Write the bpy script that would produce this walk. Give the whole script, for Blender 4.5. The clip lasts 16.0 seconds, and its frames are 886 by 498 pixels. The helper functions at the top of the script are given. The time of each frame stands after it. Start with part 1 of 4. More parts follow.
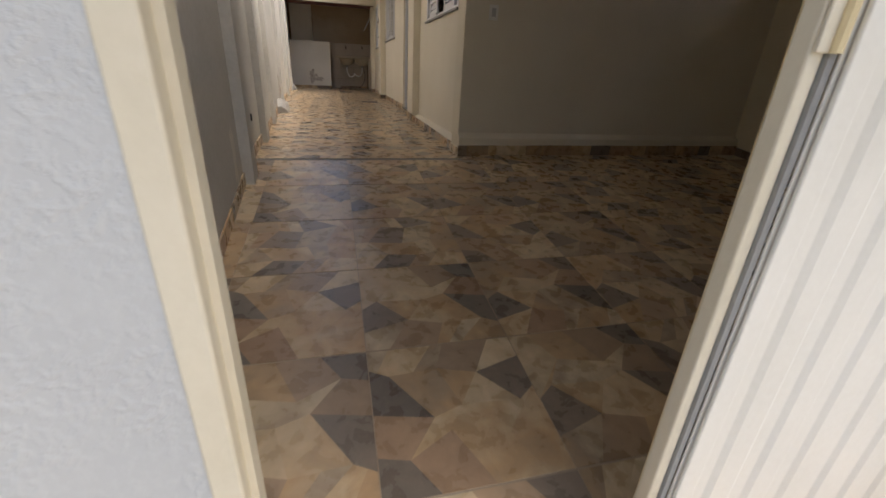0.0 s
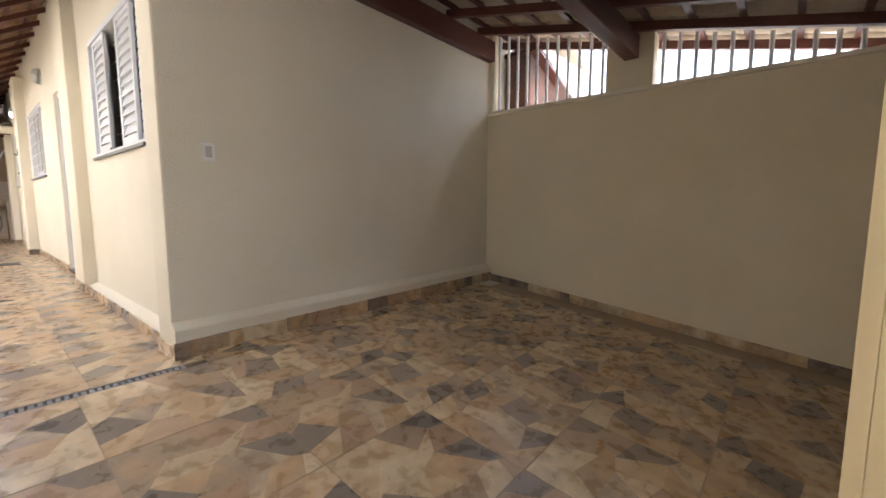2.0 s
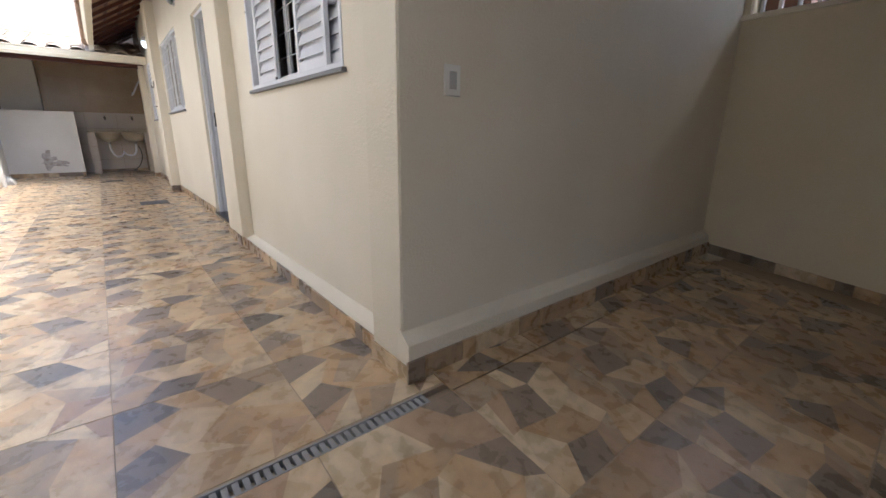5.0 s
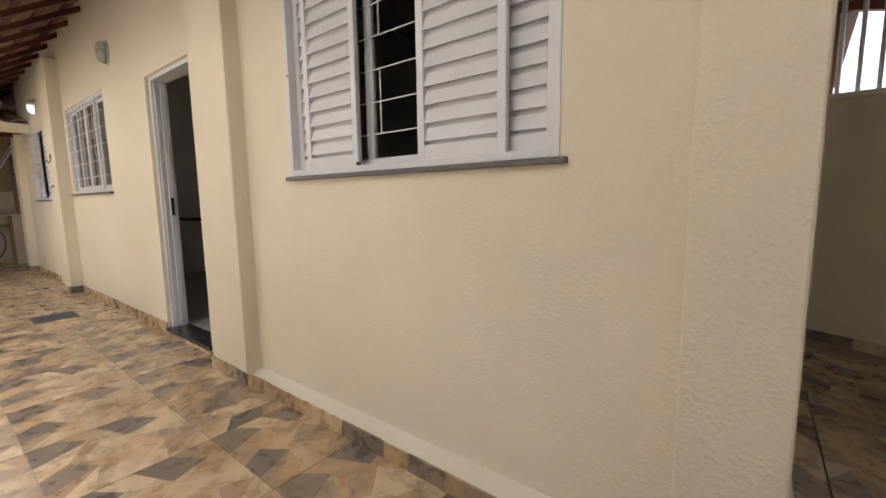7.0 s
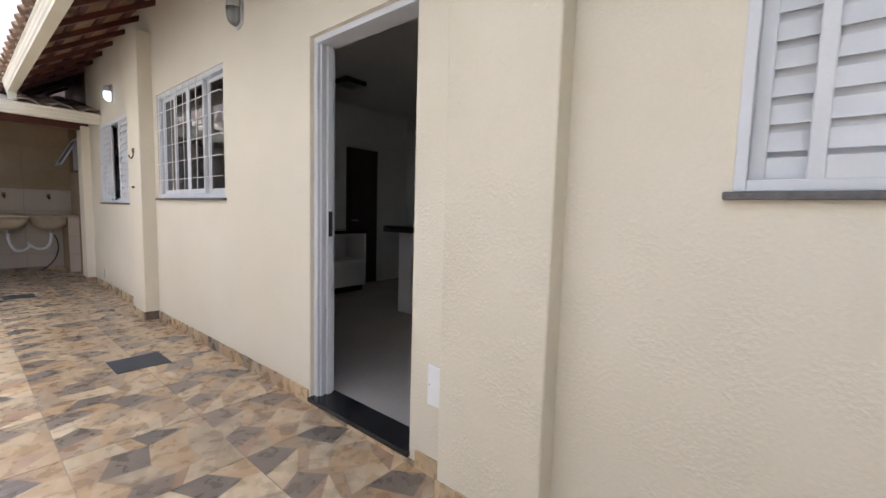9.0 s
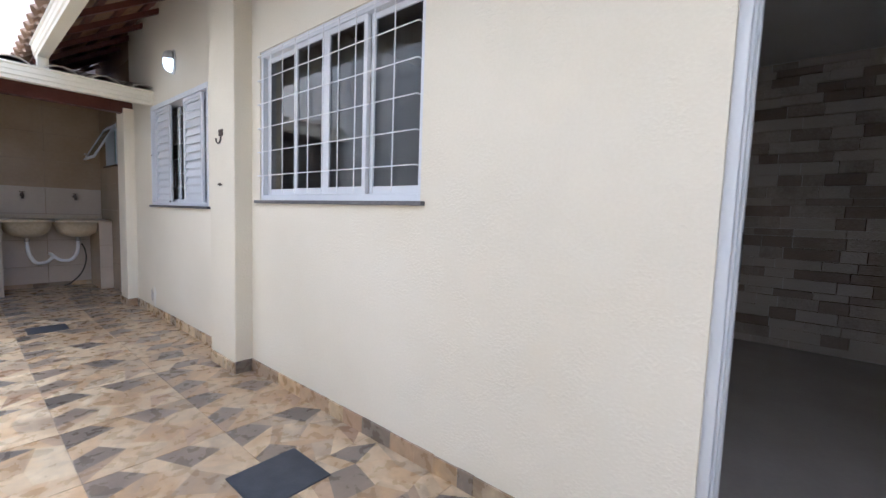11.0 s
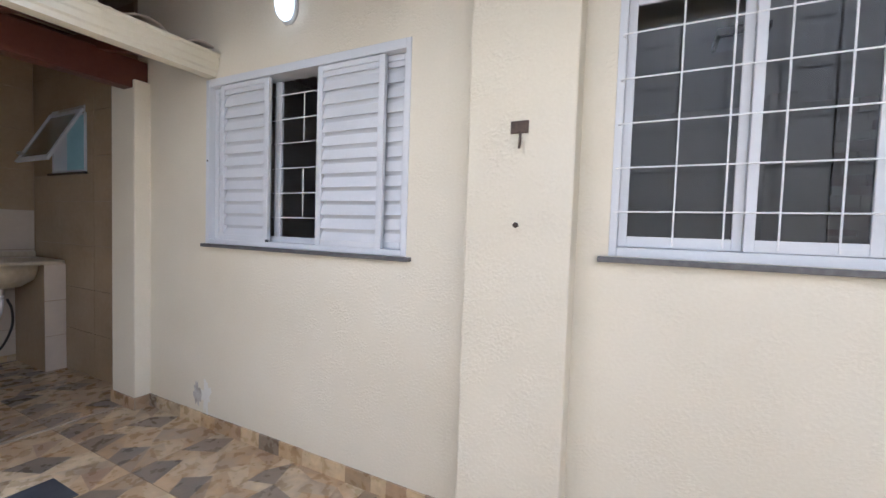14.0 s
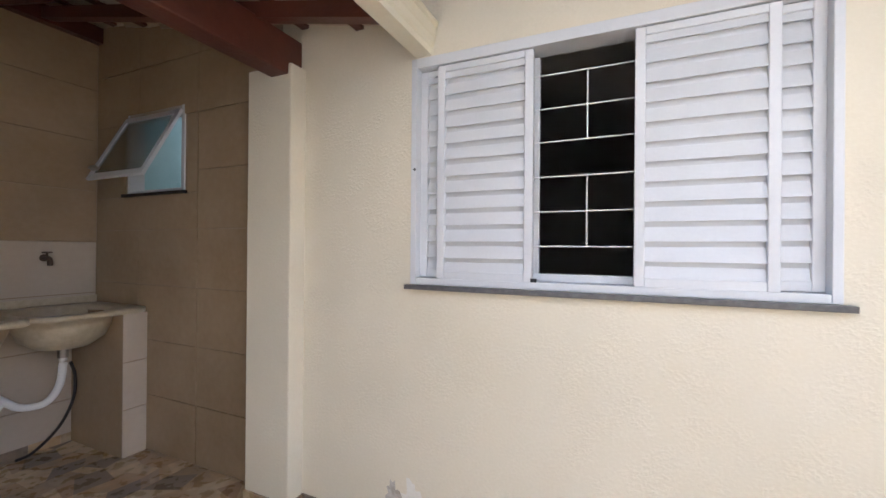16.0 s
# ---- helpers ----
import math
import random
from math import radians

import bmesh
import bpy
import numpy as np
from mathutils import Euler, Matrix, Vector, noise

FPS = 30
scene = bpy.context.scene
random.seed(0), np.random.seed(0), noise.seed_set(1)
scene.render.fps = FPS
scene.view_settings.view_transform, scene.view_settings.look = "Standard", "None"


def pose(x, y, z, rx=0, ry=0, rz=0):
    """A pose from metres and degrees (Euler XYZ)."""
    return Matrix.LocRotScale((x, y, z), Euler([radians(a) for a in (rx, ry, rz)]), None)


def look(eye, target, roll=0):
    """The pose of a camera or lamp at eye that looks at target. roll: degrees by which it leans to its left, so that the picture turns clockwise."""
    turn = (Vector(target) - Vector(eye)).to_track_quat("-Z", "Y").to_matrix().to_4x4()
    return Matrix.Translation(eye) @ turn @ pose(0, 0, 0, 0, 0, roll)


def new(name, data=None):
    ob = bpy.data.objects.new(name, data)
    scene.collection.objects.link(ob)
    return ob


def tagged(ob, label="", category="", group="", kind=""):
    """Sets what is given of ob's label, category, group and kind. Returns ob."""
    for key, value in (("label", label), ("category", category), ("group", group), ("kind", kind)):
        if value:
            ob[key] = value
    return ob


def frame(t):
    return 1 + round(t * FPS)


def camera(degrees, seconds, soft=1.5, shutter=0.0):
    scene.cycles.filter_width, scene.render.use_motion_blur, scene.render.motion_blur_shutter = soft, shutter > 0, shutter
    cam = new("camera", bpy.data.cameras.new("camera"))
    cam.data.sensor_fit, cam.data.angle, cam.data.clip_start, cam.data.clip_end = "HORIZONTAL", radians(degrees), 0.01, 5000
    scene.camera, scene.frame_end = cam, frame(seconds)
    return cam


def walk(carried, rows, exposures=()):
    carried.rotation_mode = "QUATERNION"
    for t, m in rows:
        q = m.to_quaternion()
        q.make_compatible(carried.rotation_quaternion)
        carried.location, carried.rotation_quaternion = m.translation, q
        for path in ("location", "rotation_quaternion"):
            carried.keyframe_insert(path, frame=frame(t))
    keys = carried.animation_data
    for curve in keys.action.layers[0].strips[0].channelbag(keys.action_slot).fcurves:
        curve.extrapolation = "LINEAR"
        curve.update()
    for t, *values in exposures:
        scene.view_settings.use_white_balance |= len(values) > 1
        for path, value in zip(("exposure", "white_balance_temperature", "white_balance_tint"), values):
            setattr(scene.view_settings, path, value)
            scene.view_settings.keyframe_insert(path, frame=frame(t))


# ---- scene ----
cam = camera(94.6, 16.0, 1.5, 0.12)
PATH = [
    (0, (-1.205, -3.815, 0.676), (-0.734, -2.041, -0.12), 2.9),
    (0.5, (-1.041, -3.453, 0.686), (-0.48, -1.631, 0.084), 4.1),
    (1, (-0.904, -3.232, 0.739), (-0.06, -1.484, 0.256), 3.9),
    (1.5, (-0.861, -2.952, 0.779), (0.348, -1.396, 0.432), 2.2),
    (2, (-0.857, -2.711, 0.844), (0.663, -1.428, 0.629), 0.1),
    (2.5, (-0.795, -2.447, 0.842), (0.953, -1.476, 0.775), -0.8),
    (3, (-0.868, -2.3, 0.853), (0.945, -1.5, 0.587), -1.0),
    (3.5, (-1.006, -2.216, 0.905), (0.568, -1.213, 0.187), 0.6),
    (6, (-0.924, -0.579, 1.008), (0.188, 1.033, 0.604), 2.2),
    (6.5, (-1.112, -0.277, 1.081), (0.355, 1.047, 0.769), 0.4),
    (7, (-1.292, 0.089, 1.129), (0.283, 1.297, 0.885), -0.8),
    (7.5, (-1.38, 0.504, 1.167), (0.185, 1.716, 0.886), -0.4),
    (8, (-1.369, 0.976, 1.165), (0.179, 2.217, 0.914), 0.3),
    (8.5, (-1.307, 1.488, 1.189), (0.208, 2.78, 1.001), 1.1),
    (9, (-1.346, 1.993, 1.18), (0.187, 3.266, 1.004), 1.6),
    (9.5, (-1.359, 2.47, 1.159), (0.185, 3.731, 0.995), 1.7),
    (10, (-1.393, 2.973, 1.167), (0.127, 4.262, 1.002), 1.8),
    (12.5, (-1.369, 5.427, 1.216), (0.259, 6.582, 1.089), 2.3),
    (13, (-1.406, 5.877, 1.238), (0.28, 6.947, 1.129), 2.1),
    (13.5, (-1.472, 6.303, 1.286), (0.275, 7.271, 1.18), 1.9),
    (14, (-1.645, 6.68, 1.326), (0.138, 7.583, 1.235), 1.9),
    (14.5, (-1.703, 7.1, 1.334), (0.094, 7.975, 1.265), 1.6),
    (15, (-1.739, 7.512, 1.336), (0.064, 8.375, 1.282), 1.3),
    (15.5, (-1.729, 7.936, 1.333), (0.069, 8.812, 1.285), 0.8),
    (16, (-1.642, 8.315, 1.353), (0.183, 9.133, 1.356), 0.5),
]
EXPO = [(0.0, 1.01, 6500, 10), (0.5, 2.13, 6050, 10), (1.0, 2.58, 5940, 10), (2.0, 3.06, 5960, 10), (3.0, 3.88, 5310, 10), (3.5, 3.5, 5400, 10), (6.0, 2.05, 5620, 10), (6.5, 2.14, 6220, 10),
        (7.0, 2.0, 6410, 10), (7.5, 2.02, 5950, 10), (8.0, 2.13, 5650, 10), (9.0, 2.14, 5360, 10), (10.0, 2.29, 4890, 10), (12.5, 2.27, 5010, 10), (14.5, 2.31, 5150, 10), (16.0, 2.68, 5330, 10)]
walk(cam, [(t, look(eye, target, roll)) for t, eye, target, roll in PATH], EXPO)

# ---- world and light ----
world = bpy.data.worlds.new("sky")
scene.world = world
world.use_nodes = True
wn = world.node_tree
sky = wn.nodes.new("ShaderNodeTexSky")
sky.sky_type = "NISHITA"
sky.sun_disc = False
SUN_UP, SUN_AZ = radians(66), radians(112)
sky.sun_elevation, sky.sun_rotation = SUN_UP, SUN_AZ
sky.air_density, sky.dust_density, sky.ozone_density = 1.0, 6.0, 0.6
back = wn.nodes["Background"]
wn.links.new(sky.outputs["Color"], back.inputs["Color"])
back.inputs["Strength"].default_value = 0.15
sun_data = bpy.data.lights.new("sun", "SUN")
sun_data.energy, sun_data.angle, sun_data.color = 1.15, radians(55), (1.0, 0.985, 0.96)
sun = new("sun", sun_data)
sun.matrix_world = look((math.sin(SUN_AZ) * math.cos(SUN_UP) * 20, math.cos(SUN_AZ) * math.cos(SUN_UP) * 20, math.sin(SUN_UP) * 20), (0, 0, 0))


# ---- materials ----
def mat(name, colors, rough=0.6, scale=3.0, fine=60.0, bump=0.1, metal=0.0, stretch=(1, 1, 1), mix=0.5, island=False, spec=0.5, bump_dist=0.01, detail=6.0, sparse=False):
    """Two-scale noise between colours, with fine relief."""
    m = bpy.data.materials.new(name)
    m.use_nodes = True
    nt = m.node_tree
    b = nt.nodes["Principled BSDF"]
    geo = nt.nodes.new("ShaderNodeNewGeometry")
    mp = nt.nodes.new("ShaderNodeMapping")
    mp.inputs["Scale"].default_value = stretch
    nt.links.new(geo.outputs["Position"], mp.inputs["Vector"])
    n1 = nt.nodes.new("ShaderNodeTexNoise")
    n1.inputs["Scale"].default_value, n1.inputs["Detail"].default_value = scale, detail
    n2 = nt.nodes.new("ShaderNodeTexNoise")
    n2.inputs["Scale"].default_value, n2.inputs["Detail"].default_value = fine, 4
    for n in (n1, n2):
        nt.links.new(mp.outputs["Vector"], n.inputs["Vector"])
    fac = nt.nodes.new("ShaderNodeMath")
    fac.operation = "MULTIPLY_ADD"
    nt.links.new(n2.outputs["Fac"], fac.inputs[0])
    fac.inputs[1].default_value = 0.35
    if island:
        add = nt.nodes.new("ShaderNodeMath")
        add.operation = "MULTIPLY_ADD"
        nt.links.new(n1.outputs["Fac"], add.inputs[0])
        add.inputs[1].default_value = mix
        nt.links.new(geo.outputs["Random Per Island"], add.inputs[2])
        nt.links.new(add.outputs[0], fac.inputs[2])
    else:
        nt.links.new(n1.outputs["Fac"], fac.inputs[2])
    ramp = nt.nodes.new("ShaderNodeValToRGB")
    el = ramp.color_ramp.elements
    lo, hi = (0.25, 1.25) if island else (0.45, 0.95)
    for i, c in enumerate(colors):
        p = lo + (hi - lo) * i / max(1, len(colors) - 1)
        p = min(1.0, p)
        e = el[i] if i < 2 else el.new(p)
        e.position, e.color = p, (*c, 1)
    nt.links.new(fac.outputs[0], ramp.inputs["Fac"])
    nt.links.new(ramp.outputs["Color"], b.inputs["Base Color"])
    b.inputs["Metallic"].default_value = metal
    b.inputs["Specular IOR Level"].default_value = spec
    rr = nt.nodes.new("ShaderNodeMapRange")
    rr.inputs["To Min"].default_value, rr.inputs["To Max"].default_value = rough * 0.8, min(1, rough * 1.2)
    nt.links.new(n1.outputs["Fac"], rr.inputs["Value"])
    nt.links.new(rr.outputs[0], b.inputs["Roughness"])
    if bump:
        bp = nt.nodes.new("ShaderNodeBump")
        bp.inputs["Strength"].default_value, bp.inputs["Distance"].default_value = bump, bump_dist
        height = n2.outputs["Fac"]
        if sparse:
            n3 = nt.nodes.new("ShaderNodeTexNoise")
            n3.inputs["Scale"].default_value, n3.inputs["Detail"].default_value = 7.0, 3
            nt.links.new(geo.outputs["Position"], n3.inputs["Vector"])
            dabs = nt.nodes.new("ShaderNodeMapRange")
            dabs.inputs["From Min"].default_value, dabs.inputs["From Max"].default_value = 0.44, 0.70
            nt.links.new(n2.outputs["Fac"], dabs.inputs["Value"])
            where = nt.nodes.new("ShaderNodeMapRange")
            where.inputs["From Min"].default_value, where.inputs["From Max"].default_value = 0.42, 0.68
            where.inputs["To Min"].default_value = 0.12
            nt.links.new(n3.outputs["Fac"], where.inputs["Value"])
            prod = nt.nodes.new("ShaderNodeMath")
            prod.operation = "MULTIPLY"
            nt.links.new(dabs.outputs[0], prod.inputs[0])
            nt.links.new(where.outputs[0], prod.inputs[1])
            height = prod.outputs[0]
        nt.links.new(height, bp.inputs["Height"])
        nt.links.new(bp.outputs["Normal"], b.inputs["Normal"])
    return m


CREAM = mat("cream_textured_paint", [(0.69, 0.628, 0.492), (0.77, 0.712, 0.582)], 0.75, 1.3, 80, 0.27, stretch=(1, 0.9, 1.0), sparse=True)
CREAM_ROUGH = mat("cream_rough_paint", [(0.67, 0.607, 0.465), (0.74, 0.68, 0.545)], 0.75, 1.6, 78, 0.34, stretch=(1, 1, 0.95), sparse=True)
# cream again, with the carport's warm bounce light put into the colour
CREAM_BOUNCE = mat("bounce_tinted_cream_paint", [(0.655, 0.565, 0.385), (0.72, 0.635, 0.455)], 0.75, 1.3, 80, 0.22, sparse=True)
WHITE_WALL = mat("white_textured_paint", [(0.70, 0.67, 0.60), (0.82, 0.80, 0.74)], 0.75, 1.3, 50, 0.3)
ROUGHCAST = mat("grey_white_roughcast", [(0.46, 0.46, 0.44), (0.56, 0.56, 0.53)], 0.8, 1.5, 60, 0.32, bump_dist=0.01, sparse=True)
PALE_WALL = mat("old_pale_paint", [(0.52, 0.505, 0.46), (0.70, 0.685, 0.64)], 0.8, 1.0, 40, 0.4)
PEACH = mat("peach_render", [(0.50, 0.405, 0.335), (0.55, 0.46, 0.395)], 0.85, 0.8, 30, 0.3)
INSIDE_WALL = mat("white_inside_paint", [(0.74, 0.72, 0.68), (0.80, 0.78, 0.74)], 0.7, 1.5, 40, 0.1)
INSIDE_FLOOR = mat("pale_porcelain", [(0.42, 0.38, 0.33), (0.49, 0.45, 0.40)], 0.2, 2.0, 30, 0.02)
ALU = mat("white_painted_aluminium", [(0.62, 0.63, 0.65), (0.69, 0.70, 0.72)], 0.35, 3, 80, 0.03)
STEEL_WHITE = mat("white_painted_steel", [(0.72, 0.72, 0.72), (0.82, 0.82, 0.82)], 0.4, 8, 80, 0.08)
GATE_PAINT = mat("cream_enamel", [(0.70, 0.56, 0.30), (0.76, 0.63, 0.38)], 0.4, 2, 60, 0.06)
# gate enamel made less yellow, as the posts look in light from outside
FRAME_LIT = mat("half_lit_cream_enamel", [(0.62, 0.55, 0.40), (0.70, 0.63, 0.48)], 0.45, 3, 60, 0.08)
# the gate's enamel, paled to carry the glare outdoors
ENAMEL_LIT = mat("outdoor_lit_cream_enamel", [(0.72, 0.68, 0.58), (0.80, 0.76, 0.67)], 0.4, 2, 60, 0.06)
GRANITE_SILL = mat("grey_granite", [(0.075, 0.072, 0.072), (0.15, 0.145, 0.145)], 0.35, 40, 200, 0.03)
GRANITE_BLACK = mat("black_granite", [(0.008, 0.008, 0.01), (0.03, 0.03, 0.03)], 0.12, 60, 300, 0.0)
GROUT = mat("grout", [(0.30, 0.23, 0.155), (0.42, 0.33, 0.23)], 0.9, 5, 90, 0.2)
GROUT_PALE = mat("pale_cement_joint", [(0.30, 0.24, 0.17), (0.38, 0.31, 0.23)], 0.9, 8, 90, 0.3)
BROWN_WOOD = mat("red_brown_stained_wood", [(0.065, 0.017, 0.011), (0.12, 0.036, 0.022)], 0.45, 4, 40, 0.2, stretch=(1, 1, 1))
ROOF_CREAM = mat("pale_clay_tile", [(0.40, 0.32, 0.23), (0.58, 0.50, 0.395)], 0.8, 3, 30, 0.3)
OLD_TILE = mat("old_brown_clay_tile", [(0.09, 0.045, 0.032), (0.17, 0.085, 0.06)], 0.9, 4, 30, 0.3)
PLATE = mat("ivory_plastic", [(0.74, 0.72, 0.66), (0.80, 0.78, 0.72)], 0.3, 5, 60, 0.02)
ROOF_BROWN = mat("brown_clay_tile", [(0.22, 0.135, 0.08), (0.42, 0.29, 0.185)], 0.85, 4, 30, 0.3)
ROOF_RED = mat("red_clay_tile", [(0.25, 0.10, 0.06), (0.42, 0.20, 0.13)], 0.85, 4, 30, 0.3)
GUTTER = mat("cream_gutter_paint", [(0.66, 0.60, 0.44), (0.74, 0.69, 0.54)], 0.45, 3, 60, 0.05)
WALL_TILE = mat("beige_glazed_tile", [(0.33, 0.24, 0.145), (0.43, 0.33, 0.215)], 0.25, 1.8, 25, 0.03)
PALE_TILE = mat("pale_beige_tile", [(0.52, 0.44, 0.345), (0.60, 0.52, 0.42)], 0.25, 1.8, 25, 0.03)
SINK_STONE = mat("speckled_synthetic_stone", [(0.50, 0.42, 0.28), (0.62, 0.54, 0.40)], 0.35, 30, 220, 0.03)
PVC = mat("white_plastic", [(0.84, 0.84, 0.83), (0.89, 0.89, 0.88)], 0.4, 5, 60, 0.02)
RUBBER = mat("black_rubber", [(0.015, 0.015, 0.015), (0.03, 0.03, 0.03)], 0.6, 5, 60, 0.02)
RUST = mat("rusty_iron", [(0.055, 0.042, 0.034), (0.15, 0.105, 0.075)], 0.7, 20, 120, 0.3, metal=0.4)
CHROME = mat("dull_chrome", [(0.35, 0.33, 0.30), (0.5, 0.48, 0.45)], 0.3, 10, 80, 0.02, metal=1.0)
GRATE = mat("dark_slate_cover", [(0.03, 0.033, 0.04), (0.07, 0.075, 0.085)], 0.55, 12, 120, 0.15)
CONCRETE = mat("pavement_concrete", [(0.25, 0.24, 0.22), (0.36, 0.35, 0.32)], 0.9, 2, 40, 0.3)
DARK_WOOD = mat("dark_brown_door", [(0.03, 0.018, 0.012), (0.05, 0.03, 0.02)], 0.4, 4, 60, 0.05)
CLAD = mat("ledge_stone", [(0.20, 0.16, 0.12), (0.34, 0.28, 0.22), (0.55, 0.49, 0.42)], 0.8, 6, 60, 0.4, island=True)
RAW_CEMENT = mat("raw_grey_cement", [(0.30, 0.28, 0.25), (0.52, 0.50, 0.46)], 0.9, 6, 60, 0.6)
STAIN = mat("bare_plaster_patch", [(0.35, 0.30, 0.25), (0.66, 0.64, 0.60)], 0.9, 14, 90, 0.5)
TEAL = mat("teal_tile", [(0.34, 0.52, 0.54), (0.42, 0.60, 0.62)], 0.3, 4, 40, 0.03)


def stone_material(name, palette, low=0.82, high=1.13):
    """Printed stone pieces: a shade for each island, with veins and specks."""
    m = bpy.data.materials.new(name)
    m.use_nodes = True
    nt = m.node_tree
    b = nt.nodes["Principled BSDF"]
    geo = nt.nodes.new("ShaderNodeNewGeometry")
    info = nt.nodes.new("ShaderNodeObjectInfo")
    ramp = nt.nodes.new("ShaderNodeValToRGB")
    el = ramp.color_ramp.elements
    for i, c in enumerate(palette):
        p = i / (len(palette) - 1)
        e = el[i] if i < 2 else el.new(p)
        e.position, e.color = p, (*c, 1)
    shift = nt.nodes.new("ShaderNodeMath")
    shift.operation = "MULTIPLY_ADD"
    shift.inputs[1].default_value = 0.8
    cloud = nt.nodes.new("ShaderNodeTexNoise")
    cloud.inputs["Scale"].default_value, cloud.inputs["Detail"].default_value, cloud.inputs["Distortion"].default_value = 6, 5, 0.6
    nt.links.new(geo.outputs["Position"], cloud.inputs["Vector"])
    drift = nt.nodes.new("ShaderNodeMath")
    drift.operation = "MULTIPLY_ADD"
    drift.inputs[1].default_value, drift.inputs[2].default_value = 0.5, -0.15
    nt.links.new(cloud.outputs["Fac"], drift.inputs[0])
    both_random = nt.nodes.new("ShaderNodeMath")
    both_random.operation = "ADD"
    nt.links.new(geo.outputs["Random Per Island"], both_random.inputs[0])
    nt.links.new(info.outputs["Random"], both_random.inputs[1])
    wrapped = nt.nodes.new("ShaderNodeMath")
    wrapped.operation = "FRACT"
    nt.links.new(both_random.outputs[0], wrapped.inputs[0])
    nt.links.new(wrapped.outputs[0], shift.inputs[0])
    nt.links.new(drift.outputs[0], shift.inputs[2])
    nt.links.new(shift.outputs[0], ramp.inputs["Fac"])
    n1 = nt.nodes.new("ShaderNodeTexNoise")
    n1.inputs["Scale"].default_value, n1.inputs["Detail"].default_value, n1.inputs["Distortion"].default_value = 14, 7, 0.4
    n2 = nt.nodes.new("ShaderNodeTexNoise")
    n2.inputs["Scale"].default_value, n2.inputs["Detail"].default_value = 60, 6
    for n in (n1, n2):
        nt.links.new(geo.outputs["Position"], n.inputs["Vector"])
    mr = nt.nodes.new("ShaderNodeMapRange")
    mr.inputs["From Min"].default_value, mr.inputs["From Max"].default_value = 0.3, 0.7
    mr.inputs["To Min"].default_value, mr.inputs["To Max"].default_value = low, high
    nt.links.new(n1.outputs["Fac"], mr.inputs["Value"])
    tint = nt.nodes.new("ShaderNodeMapRange")
    tint.inputs["To Min"].default_value, tint.inputs["To Max"].default_value = 0.92, 1.08
    nt.links.new(info.outputs["Random"], tint.inputs["Value"])
    both = nt.nodes.new("ShaderNodeMath")
    both.operation = "MULTIPLY"
    nt.links.new(mr.outputs[0], both.inputs[0])
    nt.links.new(tint.outputs[0], both.inputs[1])
    mx = nt.nodes.new("ShaderNodeMix")
    mx.data_type, mx.blend_type = "RGBA", "MULTIPLY"
    mx.inputs["Factor"].default_value = 1.0
    nt.links.new(ramp.outputs["Color"], mx.inputs["A"])
    nt.links.new(both.outputs[0], mx.inputs["B"])
    speck = nt.nodes.new("ShaderNodeMix")
    speck.data_type = "RGBA"
    mr2 = nt.nodes.new("ShaderNodeMapRange")
    mr2.inputs["From Min"].default_value, mr2.inputs["From Max"].default_value = 0.55, 0.8
    mr2.inputs["To Max"].default_value = 0.15
    nt.links.new(n2.outputs["Fac"], mr2.inputs["Value"])
    nt.links.new(mr2.outputs[0], speck.inputs["Factor"])
    nt.links.new(mx.outputs["Result"], speck.inputs["A"])
    speck.inputs["B"].default_value = (0.42, 0.33, 0.25, 1)
    nt.links.new(speck.outputs["Result"], b.inputs["Base Color"])
    rr = nt.nodes.new("ShaderNodeMapRange")
    rr.inputs["To Min"].default_value, rr.inputs["To Max"].default_value = 0.16, 0.42
    nt.links.new(n1.outputs["Fac"], rr.inputs["Value"])
    nt.links.new(rr.outputs[0], b.inputs["Roughness"])
    bp = nt.nodes.new("ShaderNodeBump")
    bp.inputs["Strength"].default_value, bp.inputs["Distance"].default_value = 0.25, 0.003
    nt.links.new(n2.outputs["Fac"], bp.inputs["Height"])
    nt.links.new(bp.outputs["Normal"], b.inputs["Normal"])
    return m


STONE = stone_material("stone_print_tan", [(0.38, 0.275, 0.155), (0.58, 0.44, 0.265), (0.45, 0.295, 0.15), (0.33, 0.245, 0.155), (0.62, 0.49, 0.305), (0.48, 0.325, 0.17), (0.34, 0.24, 0.14)])
STONE_DARK = stone_material("stone_print_slate", [(0.115, 0.099, 0.081), (0.25, 0.19, 0.132), (0.145, 0.124, 0.10)])
STONE_RUST = stone_material("stone_print_rust", [(0.31, 0.195, 0.115), (0.43, 0.295, 0.175), (0.29, 0.21, 0.135)])


def glass_material(name, tint, rough=0.0):
    m = bpy.data.materials.new(name)
    m.use_nodes = True
    b = m.node_tree.nodes["Principled BSDF"]
    b.inputs["Base Color"].default_value = (*tint, 1)
    b.inputs["Roughness"].default_value = rough
    b.inputs["Transmission Weight"].default_value = 1.0
    b.inputs["IOR"].default_value = 1.45
    return m


SMOKED = glass_material("smoked_glass", (0.45, 0.46, 0.46))
HOPPER = glass_material("grey_rippled_glass", (0.55, 0.62, 0.62), 0.12)
FROST = glass_material("frosted_glass", (0.85, 0.92, 0.92), 0.35)


def glow(name, color, strength):
    m = bpy.data.materials.new(name)
    m.use_nodes = True
    b = m.node_tree.nodes["Principled BSDF"]
    b.inputs["Base Color"].default_value = (0.9, 0.9, 0.9, 1)
    b.inputs["Emission Color"].default_value = (*color, 1)
    b.inputs["Emission Strength"].default_value = strength
    return m


LAMP_GREY = mat("grey_cast_metal", [(0.42, 0.41, 0.38), (0.54, 0.53, 0.50)], 0.45, 6, 80, 0.05)
